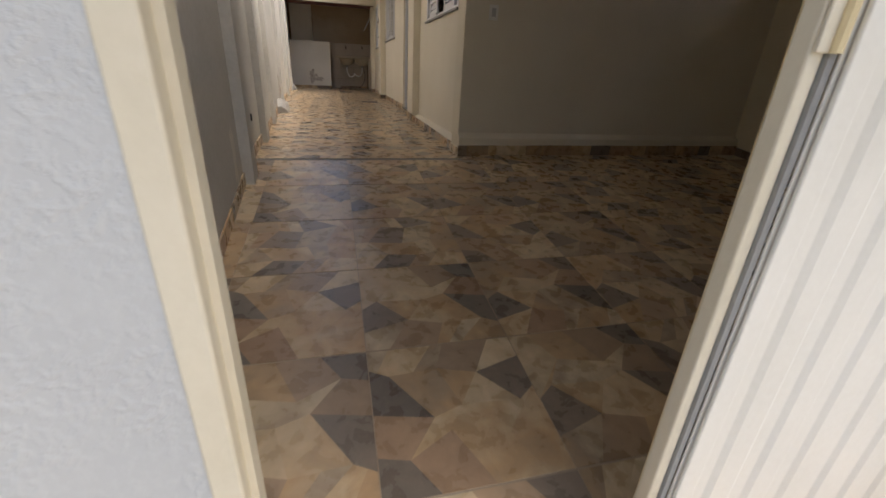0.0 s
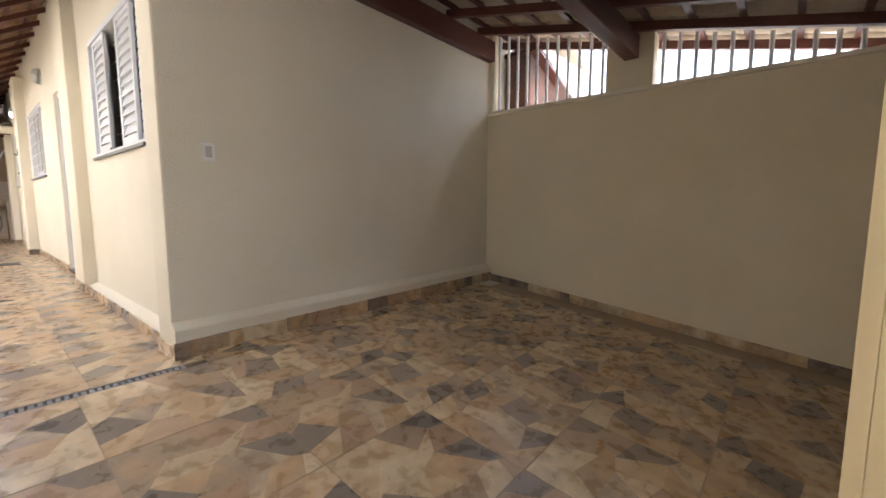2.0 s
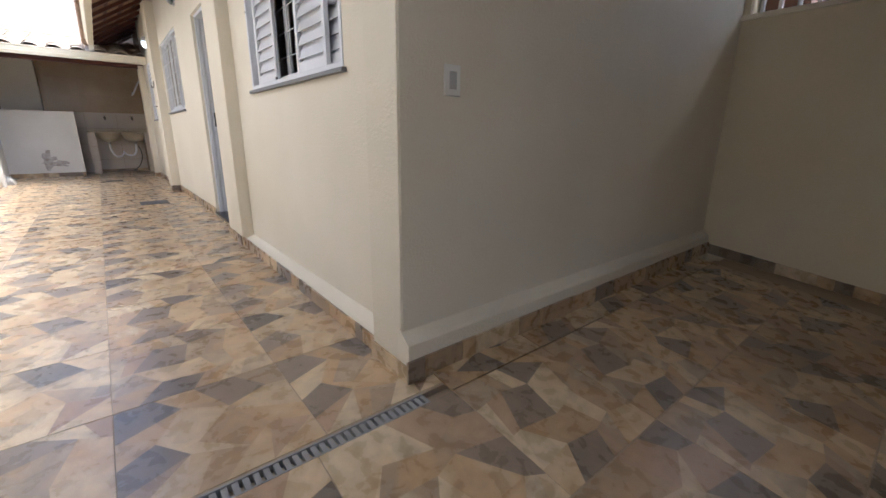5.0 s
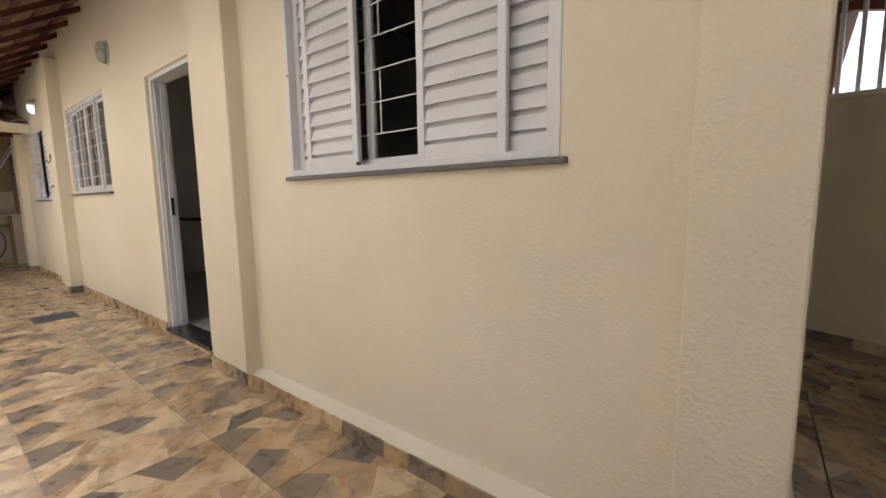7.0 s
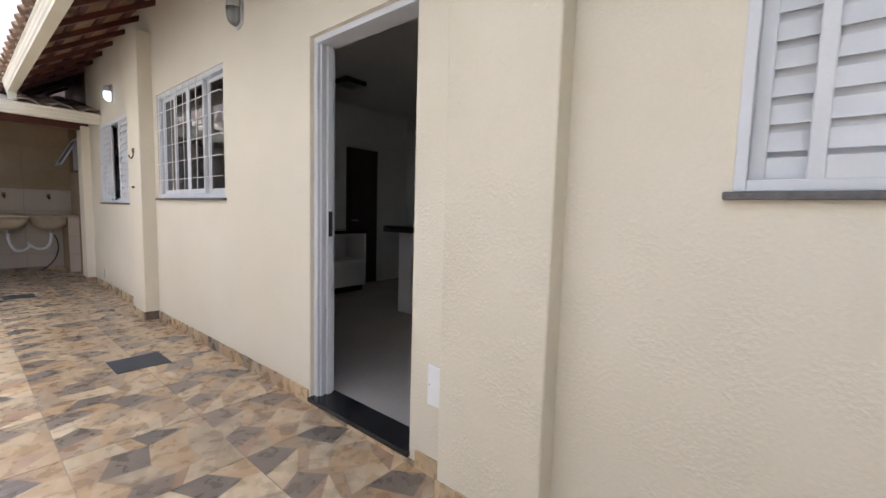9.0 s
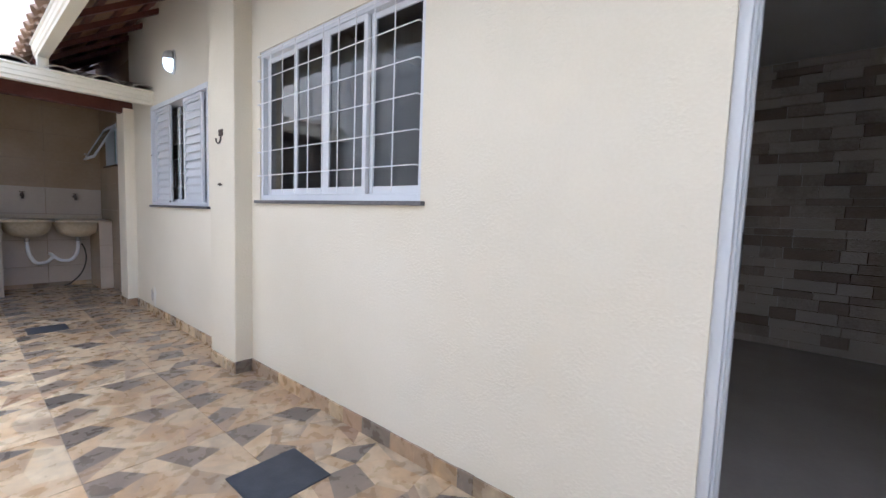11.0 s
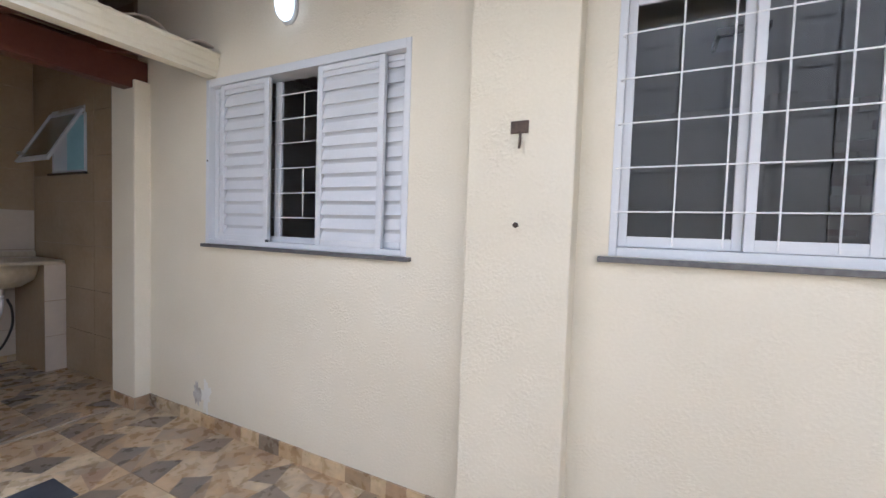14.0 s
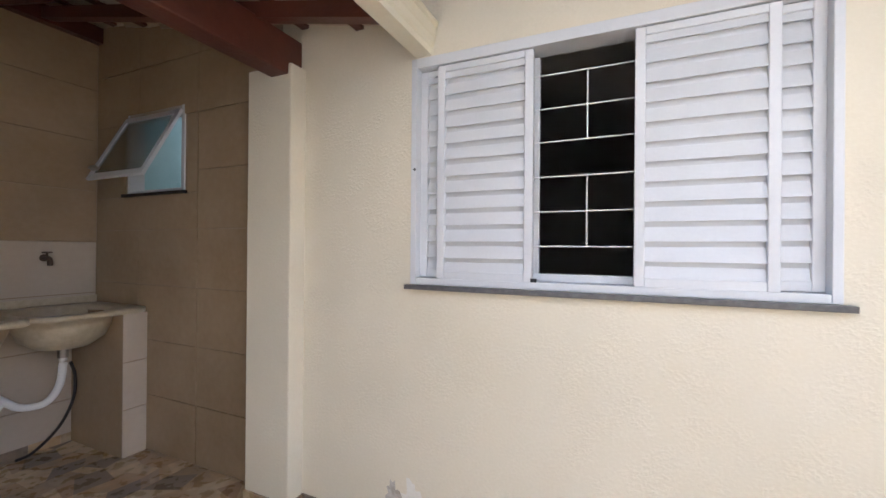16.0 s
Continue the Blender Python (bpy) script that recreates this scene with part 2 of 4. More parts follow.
LAMP_GLOW = glow("lamp_glow", (0.85, 0.93, 1.0), 0.45)


# ---- mesh helpers ----
def box(bm, x0, x1, y0, y1, z0, z1, bevel=0.0):
    geom = bmesh.ops.create_cube(bm, size=1.0, matrix=Matrix.LocRotScale(((x0 + x1) / 2, (y0 + y1) / 2, (z0 + z1) / 2), None, (abs(x1 - x0), abs(y1 - y0), abs(z1 - z0))))
    if bevel:
        edges = list({e for v in geom["verts"] for e in v.link_edges})
        bmesh.ops.bevel(bm, geom=edges, offset=bevel, segments=2, affect="EDGES", profile=0.5)
    return bm


def boxes(*dims, bevel=0.0):
    bm = bmesh.new()
    for d in dims:
        box(bm, *d, bevel=bevel)
    return bm


def prism(outline, axis, a, b):
    """A closed outline in the two other axes, drawn out along one axis from a to b."""
    bm = bmesh.new()

    def put(p, q, s):
        return {"x": (s, p, q), "y": (p, s, q), "z": (p, q, s)}[axis]
    lo = [bm.verts.new(put(p, q, a)) for p, q in outline]
    hi = [bm.verts.new(put(p, q, b)) for p, q in outline]
    bm.faces.new(lo)
    bm.faces.new(hi[::-1])
    n = len(outline)
    for i in range(n):
        bm.faces.new((lo[i], hi[i], hi[(i + 1) % n], lo[(i + 1) % n]))
    bmesh.ops.recalc_face_normals(bm, faces=bm.faces)
    return bm


def rod(bm, a, b, r, sides=8):
    a, b = Vector(a), Vector(b)
    d = b - a
    m = Matrix.Translation((a + b) / 2) @ d.to_track_quat("Z", "Y").to_matrix().to_4x4()
    bmesh.ops.create_cone(bm, cap_ends=True, segments=sides, radius1=r, radius2=r, depth=d.length, matrix=m)
    return bm


def tube(points, r, sides=10):
    """A bent pipe along points, rounded by Catmull-Rom steps."""
    pts = [Vector(p) for p in points]
    path = []
    ext = [pts[0] * 2 - pts[1], *pts, pts[-1] * 2 - pts[-2]]
    for i in range(1, len(ext) - 2):
        p0, p1, p2, p3 = ext[i - 1:i + 3]
        for k in range(6):
            t = k / 6
            path.append(0.5 * (2 * p1 + (p2 - p0) * t + (2 * p0 - 5 * p1 + 4 * p2 - p3) * t * t + (3 * p1 - p0 - 3 * p2 + p3) * t ** 3))
    path.append(pts[-1])
    bm = bmesh.new()
    rings = []
    for i, p in enumerate(path):
        d = (path[min(i + 1, len(path) - 1)] - path[max(i - 1, 0)]).normalized()
        q = d.to_track_quat("Z", "Y")
        rings.append([bm.verts.new(p + q @ Vector((math.cos(2 * math.pi * s / sides) * r, math.sin(2 * math.pi * s / sides) * r, 0))) for s in range(sides)])
    for a, b in zip(rings, rings[1:]):
        for s in range(sides):
            bm.faces.new((a[s], a[(s + 1) % sides], b[(s + 1) % sides], b[s]))
    bm.faces.new(rings[0][::-1])
    bm.faces.new(rings[-1])
    for f in bm.faces:
        f.smooth = True
    return bm


def part(name, bm, material, parent=None, label="", smooth=False):
    """Links a bmesh, drawn in world places, as one mesh object under a thing or part."""
    me = bpy.data.meshes.new(name)
    if parent is not None:
        bmesh.ops.translate(bm, verts=bm.verts, vec=-parent.matrix_world.translation if parent.parent is None else -(parent.parent.matrix_world.translation))
    if smooth:
        for f in bm.faces:
            f.smooth = True
    bm.to_mesh(me)
    bm.free()
    me.materials.append(material)
    ob = new(name, me)
    if parent is not None:
        ob.parent = parent
    if label:
        tagged(ob, label)
    return ob


def thing(name, x, y, z, label, category, group="", kind=""):
    ob = new(name)
    ob.location = (x, y, z)
    ob.empty_display_size = 0.1
    ob.matrix_world = Matrix.Translation((x, y, z))
    return tagged(ob, label, category, group, kind)


def structure(name, bm, material, label, category):
    return tagged(part(name, bm, material), label, category, kind="structure")


def wall_mesh(axis, face, back_face, a0, a1, z0, z1, holes):
    """A wall with openings through it. axis 'x': the wall faces x and runs along y; 'y': the other way. holes: (a0, a1, z0, z1)."""
    avals = sorted({a0, a1, *[v for h in holes for v in h[:2]]})
    zvals = sorted({z0, z1, *[v for h in holes for v in h[2:]]})
    bm = bmesh.new()
    verts = {}

    def vert(s, a, z):
        key = (s, a, z)
        if key not in verts:
            verts[key] = bm.verts.new((s, a, z) if axis == "x" else (a, s, z))
        return verts[key]

    def solid(i, j):
        if not (0 <= i < len(avals) - 1 and 0 <= j < len(zvals) - 1):
            return False
        a, z = (avals[i] + avals[i + 1]) / 2, (zvals[j] + zvals[j + 1]) / 2
        return not any(h[0] < a < h[1] and h[2] < z < h[3] for h in holes)
    for i in range(len(avals) - 1):
        for j in range(len(zvals) - 1):
            if not solid(i, j):
                continue
            p, q, r, s = avals[i], avals[i + 1], zvals[j], zvals[j + 1]
            for w in (face, back_face):
                bm.faces.new((vert(w, p, r), vert(w, q, r), vert(w, q, s), vert(w, p, s)))
            for di, dj, e in ((-1, 0, ((p, r), (p, s))), (1, 0, ((q, r), (q, s))), (0, -1, ((p, r), (q, r))), (0, 1, ((p, s), (q, s)))):
                if not solid(i + di, j + dj):
                    (ea, ez), (fa, fz) = e
                    bm.faces.new((vert(face, ea, ez), vert(back_face, ea, ez), vert(back_face, fa, fz), vert(face, fa, fz)))
    bmesh.ops.recalc_face_normals(bm, faces=bm.faces)
    return bm


# ---- plan ----
SLOPE = 0.115            # the carport floor falls to the gate
FRONT = -3.3             # inner face of the front wall
RIGHT = 3.13             # carport's side wall
END = 11.85              # tiled end wall of the laundry
W1 = (0.605, 2.105, 1.258, 2.258)
W2 = (5.285, 6.82, 1.25, 2.25)
W3 = (7.71, 9.21, 1.195, 2.215)
DOOR = (3.285, 4.13, 0.02, 2.15)
WL = (10.87, 11.47, 1.715, 2.26)


def floor_z(y):
    """The passage falls a little to the drain, the carport to the gate."""
    if y < -0.19:
        return -0.03 + SLOPE * y
    return -0.055 * max(0.0, min(1.0, (4.5 - y) / 4.65))


def left_x(y):
    return -1.90 - 0.055 * y


# house side wall and front wall
structure("wall_house_side", wall_mesh("x", 0.0, 0.15, 0.02, 10.0, -0.1, 3.6, [W1, W2, W3, DOOR]), CREAM, "cream rough-painted outside wall of the house", "wall")
structure("wall_laundry_side", wall_mesh("x", 0.055, 0.15, 10.0, END + 0.15, -0.1, 3.6, [WL]), GROUT, "beige tiled side wall of the laundry", "wall")
structure("wall_house_front", wall_mesh("y", -0.015, 0.15, -0.096, RIGHT + 0.15, -0.1, 3.6, []), CREAM, "cream painted house wall under the carport", "wall")
structure("wall_end", wall_mesh("y", END, END + 0.15, -3.2, 0.055, -0.1, 3.0, []), GROUT, "beige tiled end wall of the laundry", "wall")
structure("wall_neighbour", boxes((-6.0, 4.0, END + 0.16, END + 0.4, -0.1, 4.8)), PEACH, "tall pale peach neighbouring wall behind the laundry roof", "wall")


def slanted(y0, y1, z0, z1, inner, thick):
    """A block along the boundary wall, which runs a little askew."""
    return prism([(left_x(y0) + inner, y0), (left_x(y1) + inner, y1), (left_x(y1) + inner - thick, y1), (left_x(y0) + inner - thick, y0)], "z", z0, z1)


structure("wall_boundary", slanted(FRONT, END, -0.6, 3.75, 0, 0.18), PALE_WALL, "long worn pale boundary wall with pilasters", "wall")
for y, deep in ((-0.76, 0.07), (0.58, 0.06), (1.90, 0.05), (4.2, 0.05), (6.6, 0.05), (9.0, 0.05)):
    structure("pilaster_boundary", slanted(y, y + 0.22, -0.2, 3.75, deep, deep + 0.005), PALE_WALL, "shallow pale pilaster on the boundary wall", "pilaster")
structure("wall_carport_side", wall_mesh("x", RIGHT, RIGHT + 0.15, FRONT - 0.15, 0.0, -0.6, 2.9, [(-3.2, -1.72, 1.88, 2.85), (-1.32, -0.06, 1.88, 2.85)]), CREAM_BOUNCE, "cream carport wall, tinted as by warm bounce light, with barred openings under the roof", "wall")
structure("wall_front", wall_mesh("y", FRONT, FRONT - 0.15, 0.9, RIGHT, -0.7, 1.93, []), CREAM_BOUNCE, "cream front wall beside the gate, tinted as by warm bounce light", "wall")
structure("wall_front_pier", boxes((-1.9, -1.385, FRONT - 0.085, FRONT, -0.7, 2.1)), ROUGHCAST, "white rough-cast pier beside the gate", "wall")
structure("half_wall", boxes((-2.75, -1.30, 10.8, 10.93, -0.1, 1.35)), WHITE_WALL, "white half-height wall of the laundry with a bare patch", "wall")

# pilasters of the house
structure("pilaster_corner", boxes((-0.105, 0.10, -0.012, 0.225, -0.08, 3.3), bevel=0.006), CREAM_ROUGH, "cream corner pilaster of the house", "pilaster")
structure("pilaster_door", boxes((-0.10, 0.01, 2.57, 3.03, -0.08, 3.3), bevel=0.008), CREAM_ROUGH, "cream pilaster beside the kitchen door", "pilaster")
structure("pilaster_middle", boxes((-0.125, 0.01, 6.935, 7.355, -0.05, 2.87), bevel=0.008), CREAM_ROUGH, "cream pilaster between the windows, with rusty fittings", "pilaster")
structure("pilaster_laundry", boxes((-0.10, 0.06, 9.84, 10.14, -0.05, 2.28), bevel=0.008), CREAM, "cream pilaster carrying the laundry beam", "pilaster")

# plinths
structure("plinth_side", prism([(0.01, -0.08), (-0.082, -0.08), (-0.082, 0.03), (-0.07, 0.04), (0.0, 0.065), (0.01, 0.065)], "y", 0.22, 2.58), CREAM, "cream sloped plinth ledge along the wall foot", "plinth")
structure("plinth_front", prism([(0.01, -0.10), (-0.07, -0.10), (-0.07, 0.115), (-0.062, 0.125), (-0.006, 0.165), (0.01, 0.165)], "x", -0.107, RIGHT), CREAM, "cream plinth ledge along the carport wall", "plinth")

# ceilings and house shell
structure("partition", boxes((0.15, 3.75, 3.0, 3.12, 0.03, 2.75), (0.15, 4.2, 7.1, 7.22, 0.03, 2.75), (0.15, 6.0, 9.9, 10.0, 0.03, 2.75)), INSIDE_WALL, "white inside partition walls", "wall")
structure("wall_house_back", boxes((6.0, 6.15, 0.15, END, -0.1, 3.0)), INSIDE_WALL, "white inside wall", "wall")
# these two walls are added to stop daylight leaking into the rooms
structure("light_block_front_east", boxes((RIGHT + 0.15, 6.15, 0.0, 0.149, -0.1, 3.0)), CREAM, "added cream closing wall beyond the carport that keeps daylight out of the rooms", "wall")
structure("light_block_rear", boxes((0.151, 6.15, END + 0.001, END + 0.15, -0.1, 3.0)), CREAM, "added unseen rear closing wall that keeps daylight out of the rooms", "wall")
structure("ceiling", boxes((0.15, 6.0, 0.15, 11.45, 2.75, 2.85), (0.15, 0.8, 11.45, END, 2.75, 2.85), (1.2, 6.0, 11.45, END, 2.75, 2.85)), INSIDE_WALL, "white ceiling of the house", "ceiling")
structure("floor_inside", boxes((0.10, 6.0, 0.15, END, -0.1, 0.03)), INSIDE_FLOOR, "pale polished porcelain floor", "floor")

# ground
structure("ground", boxes((-60, 60, -60, FRONT - 0.1, -0.75, -0.47), (-60, -2.9, FRONT - 0.1, 60, -0.75, -0.47), (3.4, 60, FRONT - 0.1, 60, -0.75, -0.47), (-2.9, 3.4, 12.2, 60, -0.75, -0.47)), CONCRETE, "grey concrete ground round the house", "ground")
structure("floor", prism([(-0.16, -0.0575), (-0.16, -0.3), (END, -0.3), (END, -0.002), (4.5, -0.002)], "x", -2.8, 0.05), GROUT, "grout bed of the passage floor", "floor")
structure("floor_carport", prism([(-0.22, floor_z(-0.22) - 0.002), (-0.22, -0.3), (FRONT - 0.2, -0.75), (FRONT - 0.2, floor_z(FRONT - 0.2) - 0.002)], "x", -2.0, RIGHT + 0.02), GROUT, "grout bed of the sloping carport floor", "floor")

# ---- roofs ----
def barrel_tile(length, r0, r1, lift=0.0, segs=6, thick=0.014):
    """One arched clay tile, along +y, hump up."""
    bm = bmesh.new()
    rings = []
    for y, r in ((0.0, r0), (length, r1)):
        outer = [bm.verts.new((math.cos(math.pi * k / segs) * r, y, math.sin(math.pi * k / segs) * r * 0.75 + lift)) for k in range(segs + 1)]
        inner = [bm.verts.new((math.cos(math.pi * k / segs) * (r - thick), y, math.sin(math.pi * k / segs) * (r - thick) * 0.75 + lift)) for k in range(segs + 1)]
        rings.append((outer, inner))
    (o0, i0), (o1, i1) = rings
    for k in range(segs):
        bm.faces.new((o0[k], o0[k + 1], o1[k + 1], o1[k])).smooth = True
        bm.faces.new((i0[k + 1], i0[k], i1[k], i1[k + 1])).smooth = True
        bm.faces.new((o0[k + 1], o0[k], i0[k], i0[k + 1]))
        bm.faces.new((o1[k], o1[k + 1], i1[k + 1], i1[k]))
    bm.faces.new((o0[0], o1[0], i1[0], i0[0]))
    bm.faces.new((o1[segs], o0[segs], i0[segs], i1[segs]))
    bmesh.ops.recalc_face_normals(bm, faces=bm.faces)
    return bm


def channel_field(width, length, pitch, row, r):
    """Hollow channel tiles, joined: along +x by +y, in their own plane."""
    bm = bmesh.new()
    rng = random.Random(5)
    for i in range(int(width / pitch)):
        for j in range(int(length / row)):
            cx = (i + 1) * pitch + rng.uniform(-0.006, 0.006)
            y0, y1 = j * row - 0.05, (j + 1) * row
            segs = 5
            prev = None
            for k in range(segs + 1):
                a = math.pi * k / segs
                z = -math.sin(a) * r * 0.55 + 0.03
                p = (bm.verts.new((cx + math.cos(a) * r, y0, z - 0.012)), bm.verts.new((cx + math.cos(a) * r * 0.9, y1, z)))
                if prev:
                    bm.faces.new((prev[0], p[0], p[1], prev[1])).smooth = True
                prev = p
    return bm


def arched_tiles(parent, base, width, length, pitch, row, r, material, seed):
    """Arched tiles over the channels, each a piece of its own, laid by base."""
    rng = random.Random(seed)
    me = bpy.data.meshes.new("roof_tile")
    bm = barrel_tile(row + 0.05, r * 1.04, r * 0.9, 0.0, 5, 0.012)
    bm.to_mesh(me)
    bm.free()
    me.materials.append(material)
    shift = Matrix.Translation(-parent.matrix_world.translation)
    for i in range(int(width / pitch)):
        for j in range(int(length / row)):
            ob = new("roof_tile", me)
            ob.parent = parent
            ob.matrix_local = shift @ base @ pose((i + 0.5) * pitch + rng.uniform(-0.006, 0.006), j * row - 0.05, 0.035, -0.8, 0, rng.uniform(-0.8, 0.8))


def sloped(bm, x, y, z, rx=0, ry=0, rz=0):
    bmesh.ops.transform(bm, matrix=pose(x, y, z, rx, ry, rz), verts=bm.verts)
    return bm


# carport roof: falls to the front
C0, CS = 2.73, 0.23
ca = math.degrees(math.atan(CS))
carport = thing("roof_carport", 0.6, -1.6, 2.2, "pale clay tile roof on red-brown timbers over the carport", "roof", kind="structure")


def carport_z(y):
    return C0 + CS * y


part("channel_tiles", sloped(channel_field(5.0, 4.2, 0.235, 0.36, 0.075), -1.35, -3.95, carport_z(-3.95) + 0.045, ca), ROOF_CREAM, carport)
arched_tiles(carport, pose(-1.35, -3.95, carport_z(-3.95) + 0.045, ca), 5.0, 4.2, 0.235, 0.36, 0.075, ROOF_CREAM, 6)
part("roof_deck", prism([(0.25, carport_z(0.25) + 0.11), (0.25, carport_z(0.25) + 0.125), (-3.95, carport_z(-3.95) + 0.125), (-3.95, carport_z(-3.95) + 0.11)], "x", -1.35, 3.65), ROOF_CREAM, carport)
for i in range(13):
    y = -0.12 - 0.32 * i
    part("batten", boxes((-1.35, 3.6, y - 0.022, y + 0.022, carport_z(y) + 0.005, carport_z(y) + 0.035)), BROWN_WOOD, carport)
for i in range(10):
    x = -1.31 + 0.53 * i
    part("rafter", sloped(boxes((x - 0.025, x + 0.025, 0, 4.0, -0.07, 0.0)), 0, -3.9, carport_z(-3.9) + 0.006, ca), BROWN_WOOD, carport)
part("beam", boxes((-1.85, RIGHT, -0.10, -0.014, 2.42, 2.63), bevel=0.006), BROWN_WOOD, carport, "red-brown wall beam")
part("beam", boxes((-1.85, RIGHT, -1.60, -1.48, 2.13, 2.33), bevel=0.006), BROWN_WOOD, carport, "red-brown middle beam")
part("beam", boxes((-1.85, RIGHT, -3.30, -3.18, 1.80, 1.93), bevel=0.006), BROWN_WOOD, carport, "red-brown front beam")

# house eave over the passage
EX, EZ0, EZ1 = -0.80, 3.13, 2.62
ea = math.degrees(math.atan((EZ0 - EZ1) / -EX))
eave = thing("roof_eave", -0.4, 6.0, 2.8, "pale clay tile eave on red-brown rafters above the passage", "roof", kind="structure")


def eave_z(x):
    return EZ0 + x * (EZ0 - EZ1) / -EX


ACROSS = Matrix(((0, 1, 0, 0), (1, 0, 0, 0), (0, 0, 1, 0), (0, 0, 0, 1)))
EAVE_BASE = pose(EX - 0.04, 0.1, eave_z(EX) + 0.05, 0, -ea, 0) @ ACROSS
tf = channel_field(11.8, 1.3, 0.235, 0.40, 0.075)
bmesh.ops.transform(tf, matrix=EAVE_BASE, verts=tf.verts)
part("channel_tiles", tf, ROOF_BROWN, eave)
arched_tiles(eave, EAVE_BASE, 11.8, 1.3, 0.235, 0.40, 0.075, ROOF_BROWN, 7)
part("roof_deck", prism([(0.5, eave_z(0.5) + 0.14), (0.5, eave_z(0.5) + 0.155), (EX - 0.03, eave_z(EX) + 0.155), (EX - 0.03, eave_z(EX) + 0.14)], "y", 0.12, 11.9), ROOF_CREAM, eave)
part("main_slope", prism([(0.5, eave_z(0.5) + 0.14), (0.5, eave_z(0.5) + 0.20), (3.1, eave_z(3.1) - 0.5), (6.4, eave_z(0.5) - 0.3), (6.4, eave_z(0.5) - 0.36), (3.1, eave_z(3.1) - 0.56)], "y", 0.12, 10.0), ROOF_CREAM, eave)
for i in range(22):
    y = 0.35 + 0.535 * i
    part("rafter", sloped(boxes((-0.96, 0.02, y - 0.022, y + 0.022, -0.045, 0.0)), 0, 0, EZ0, 0, -ea, 0), BROWN_WOOD, eave)
for k in range(4):
    x = -0.12 - 0.22 * k
    part("batten", boxes((x - 0.02, x + 0.02, 0.12, 11.84, eave_z(x) + 0.002, eave_z(x) + 0.028)), BROWN_WOOD, eave)


def gutter_profile(a, z, w, h, t=0.006):
    """Open moulded gutter with a rolled lip; a: wall side, w: signed width."""
    s = math.copysign(t, w)
    outer = [(0.78, 0.0), (0.80, 0.20), (0.90, 0.28), (0.92, 0.50), (0.98, 0.58), (0.99, 0.84), (1.10, 0.90), (1.12, 1.0), (1.04, 1.02)]
    inner = [(0.93, 0.86), (0.90, 0.60), (0.84, 0.48), (0.74, 0.25), (0.72, t / h)]
    return [(a, z + h), (a, z)] + [(a + w * p, z + h * q) for p, q in outer + inner] + [(a + s, z + t), (a + s, z + h)]


g = thing("gutter", -0.8, 5.0, 2.5, "cream painted metal gutter along the house eave", "gutter")
part("channel", prism(gutter_profile(-0.76, 2.50, -0.10, 0.13), "y", 0.05, 9.45), GUTTER, g)
part("downpipe", boxes((-0.84, -0.76, 9.30, 9.38, 2.40, 2.51), bevel=0.006), GUTTER, g)
g = thing("gutter", -1.2, 9.0, 2.2, "cream painted metal gutter along the laundry roof", "gutter")
part("channel", prism(gutter_profile(9.19, 2.22, -0.10, 0.135), "x", -2.42, -0.010), GUTTER, g)
for x in (-1.62, -0.58):
    part("joint", prism(gutter_profile(9.19, 2.2185, -0.103, 0.138), "x", x - 0.012, x + 0.012), GUTTER, g)
part("end_cap", prism([(9.19, 2.22), (9.112, 2.22), (9.10, 2.26), (9.09, 2.30), (9.08, 2.355), (9.19, 2.355)], "x", -0.0095, -0.004), GUTTER, g)

# laundry roof
LZ, LS = 2.335, 0.225
la = math.degrees(math.atan(LS))
laundry_roof = thing("roof_laundry", -1.3, 10.4, 2.5, "weathered pale clay tile lean-to roof over the laundry", "roof", kind="structure")
hump = bpy.data.meshes.new("roof_tile")
bm = barrel_tile(0.42, 0.125, 0.105)
bm.to_mesh(hump)
bm.free()
hump.materials.append(ROOF_CREAM)
rng = random.Random(8)
for i in range(9):
    for j in range(7):
        ob = new("roof_tile", hump)
        ob.parent = laundry_roof
        y = 9.16 + j * 0.385
        ob.matrix_local = Matrix.Translation(-Vector((-1.3, 10.4, 2.5))) @ pose(-2.60 + i * 0.318, y, LZ - 0.018 + LS * (y - 9.02) + 0.006 * (j % 2), la, 0, rng.uniform(-1.5, 1.5)) @ Matrix.Diagonal((1, 1, 0.8, 1))
part("channel_tiles", sloped(boxes((-2.75, -0.004, 0, 2.9, -0.005, 0.008)), 0, 9.16, LZ + 0.028, la), ROOF_CREAM, laundry_roof)


def laundry_z(y):
    return LZ + LS * (y - 9.02)


for i in range(8):
    y = 9.16 + 0.34 * i
    part("batten", boxes((-2.6, -0.004, y - 0.022, y + 0.022, laundry_z(y) - 0.03, laundry_z(y) - 0.002)), BROWN_WOOD, laundry_roof)
for i in range(5):
    x = -2.35 + 0.52 * i
    part("rafter", sloped(boxes((x - 0.03, x + 0.03, 0, 2.75, -0.10, -0.03)), 0, 9.10, LZ, la), BROWN_WOOD, laundry_roof)
part("beam", boxes((-2.5, -0.004, 9.86, 9.98, 2.225, 2.42), bevel=0.008), BROWN_WOOD, laundry_roof, "red-brown stained main beam")
part("wall_plate", boxes((-2.5, 0.05, END - 0.07, END - 0.002, 2.82, 2.93)), BROWN_WOOD, laundry_roof)


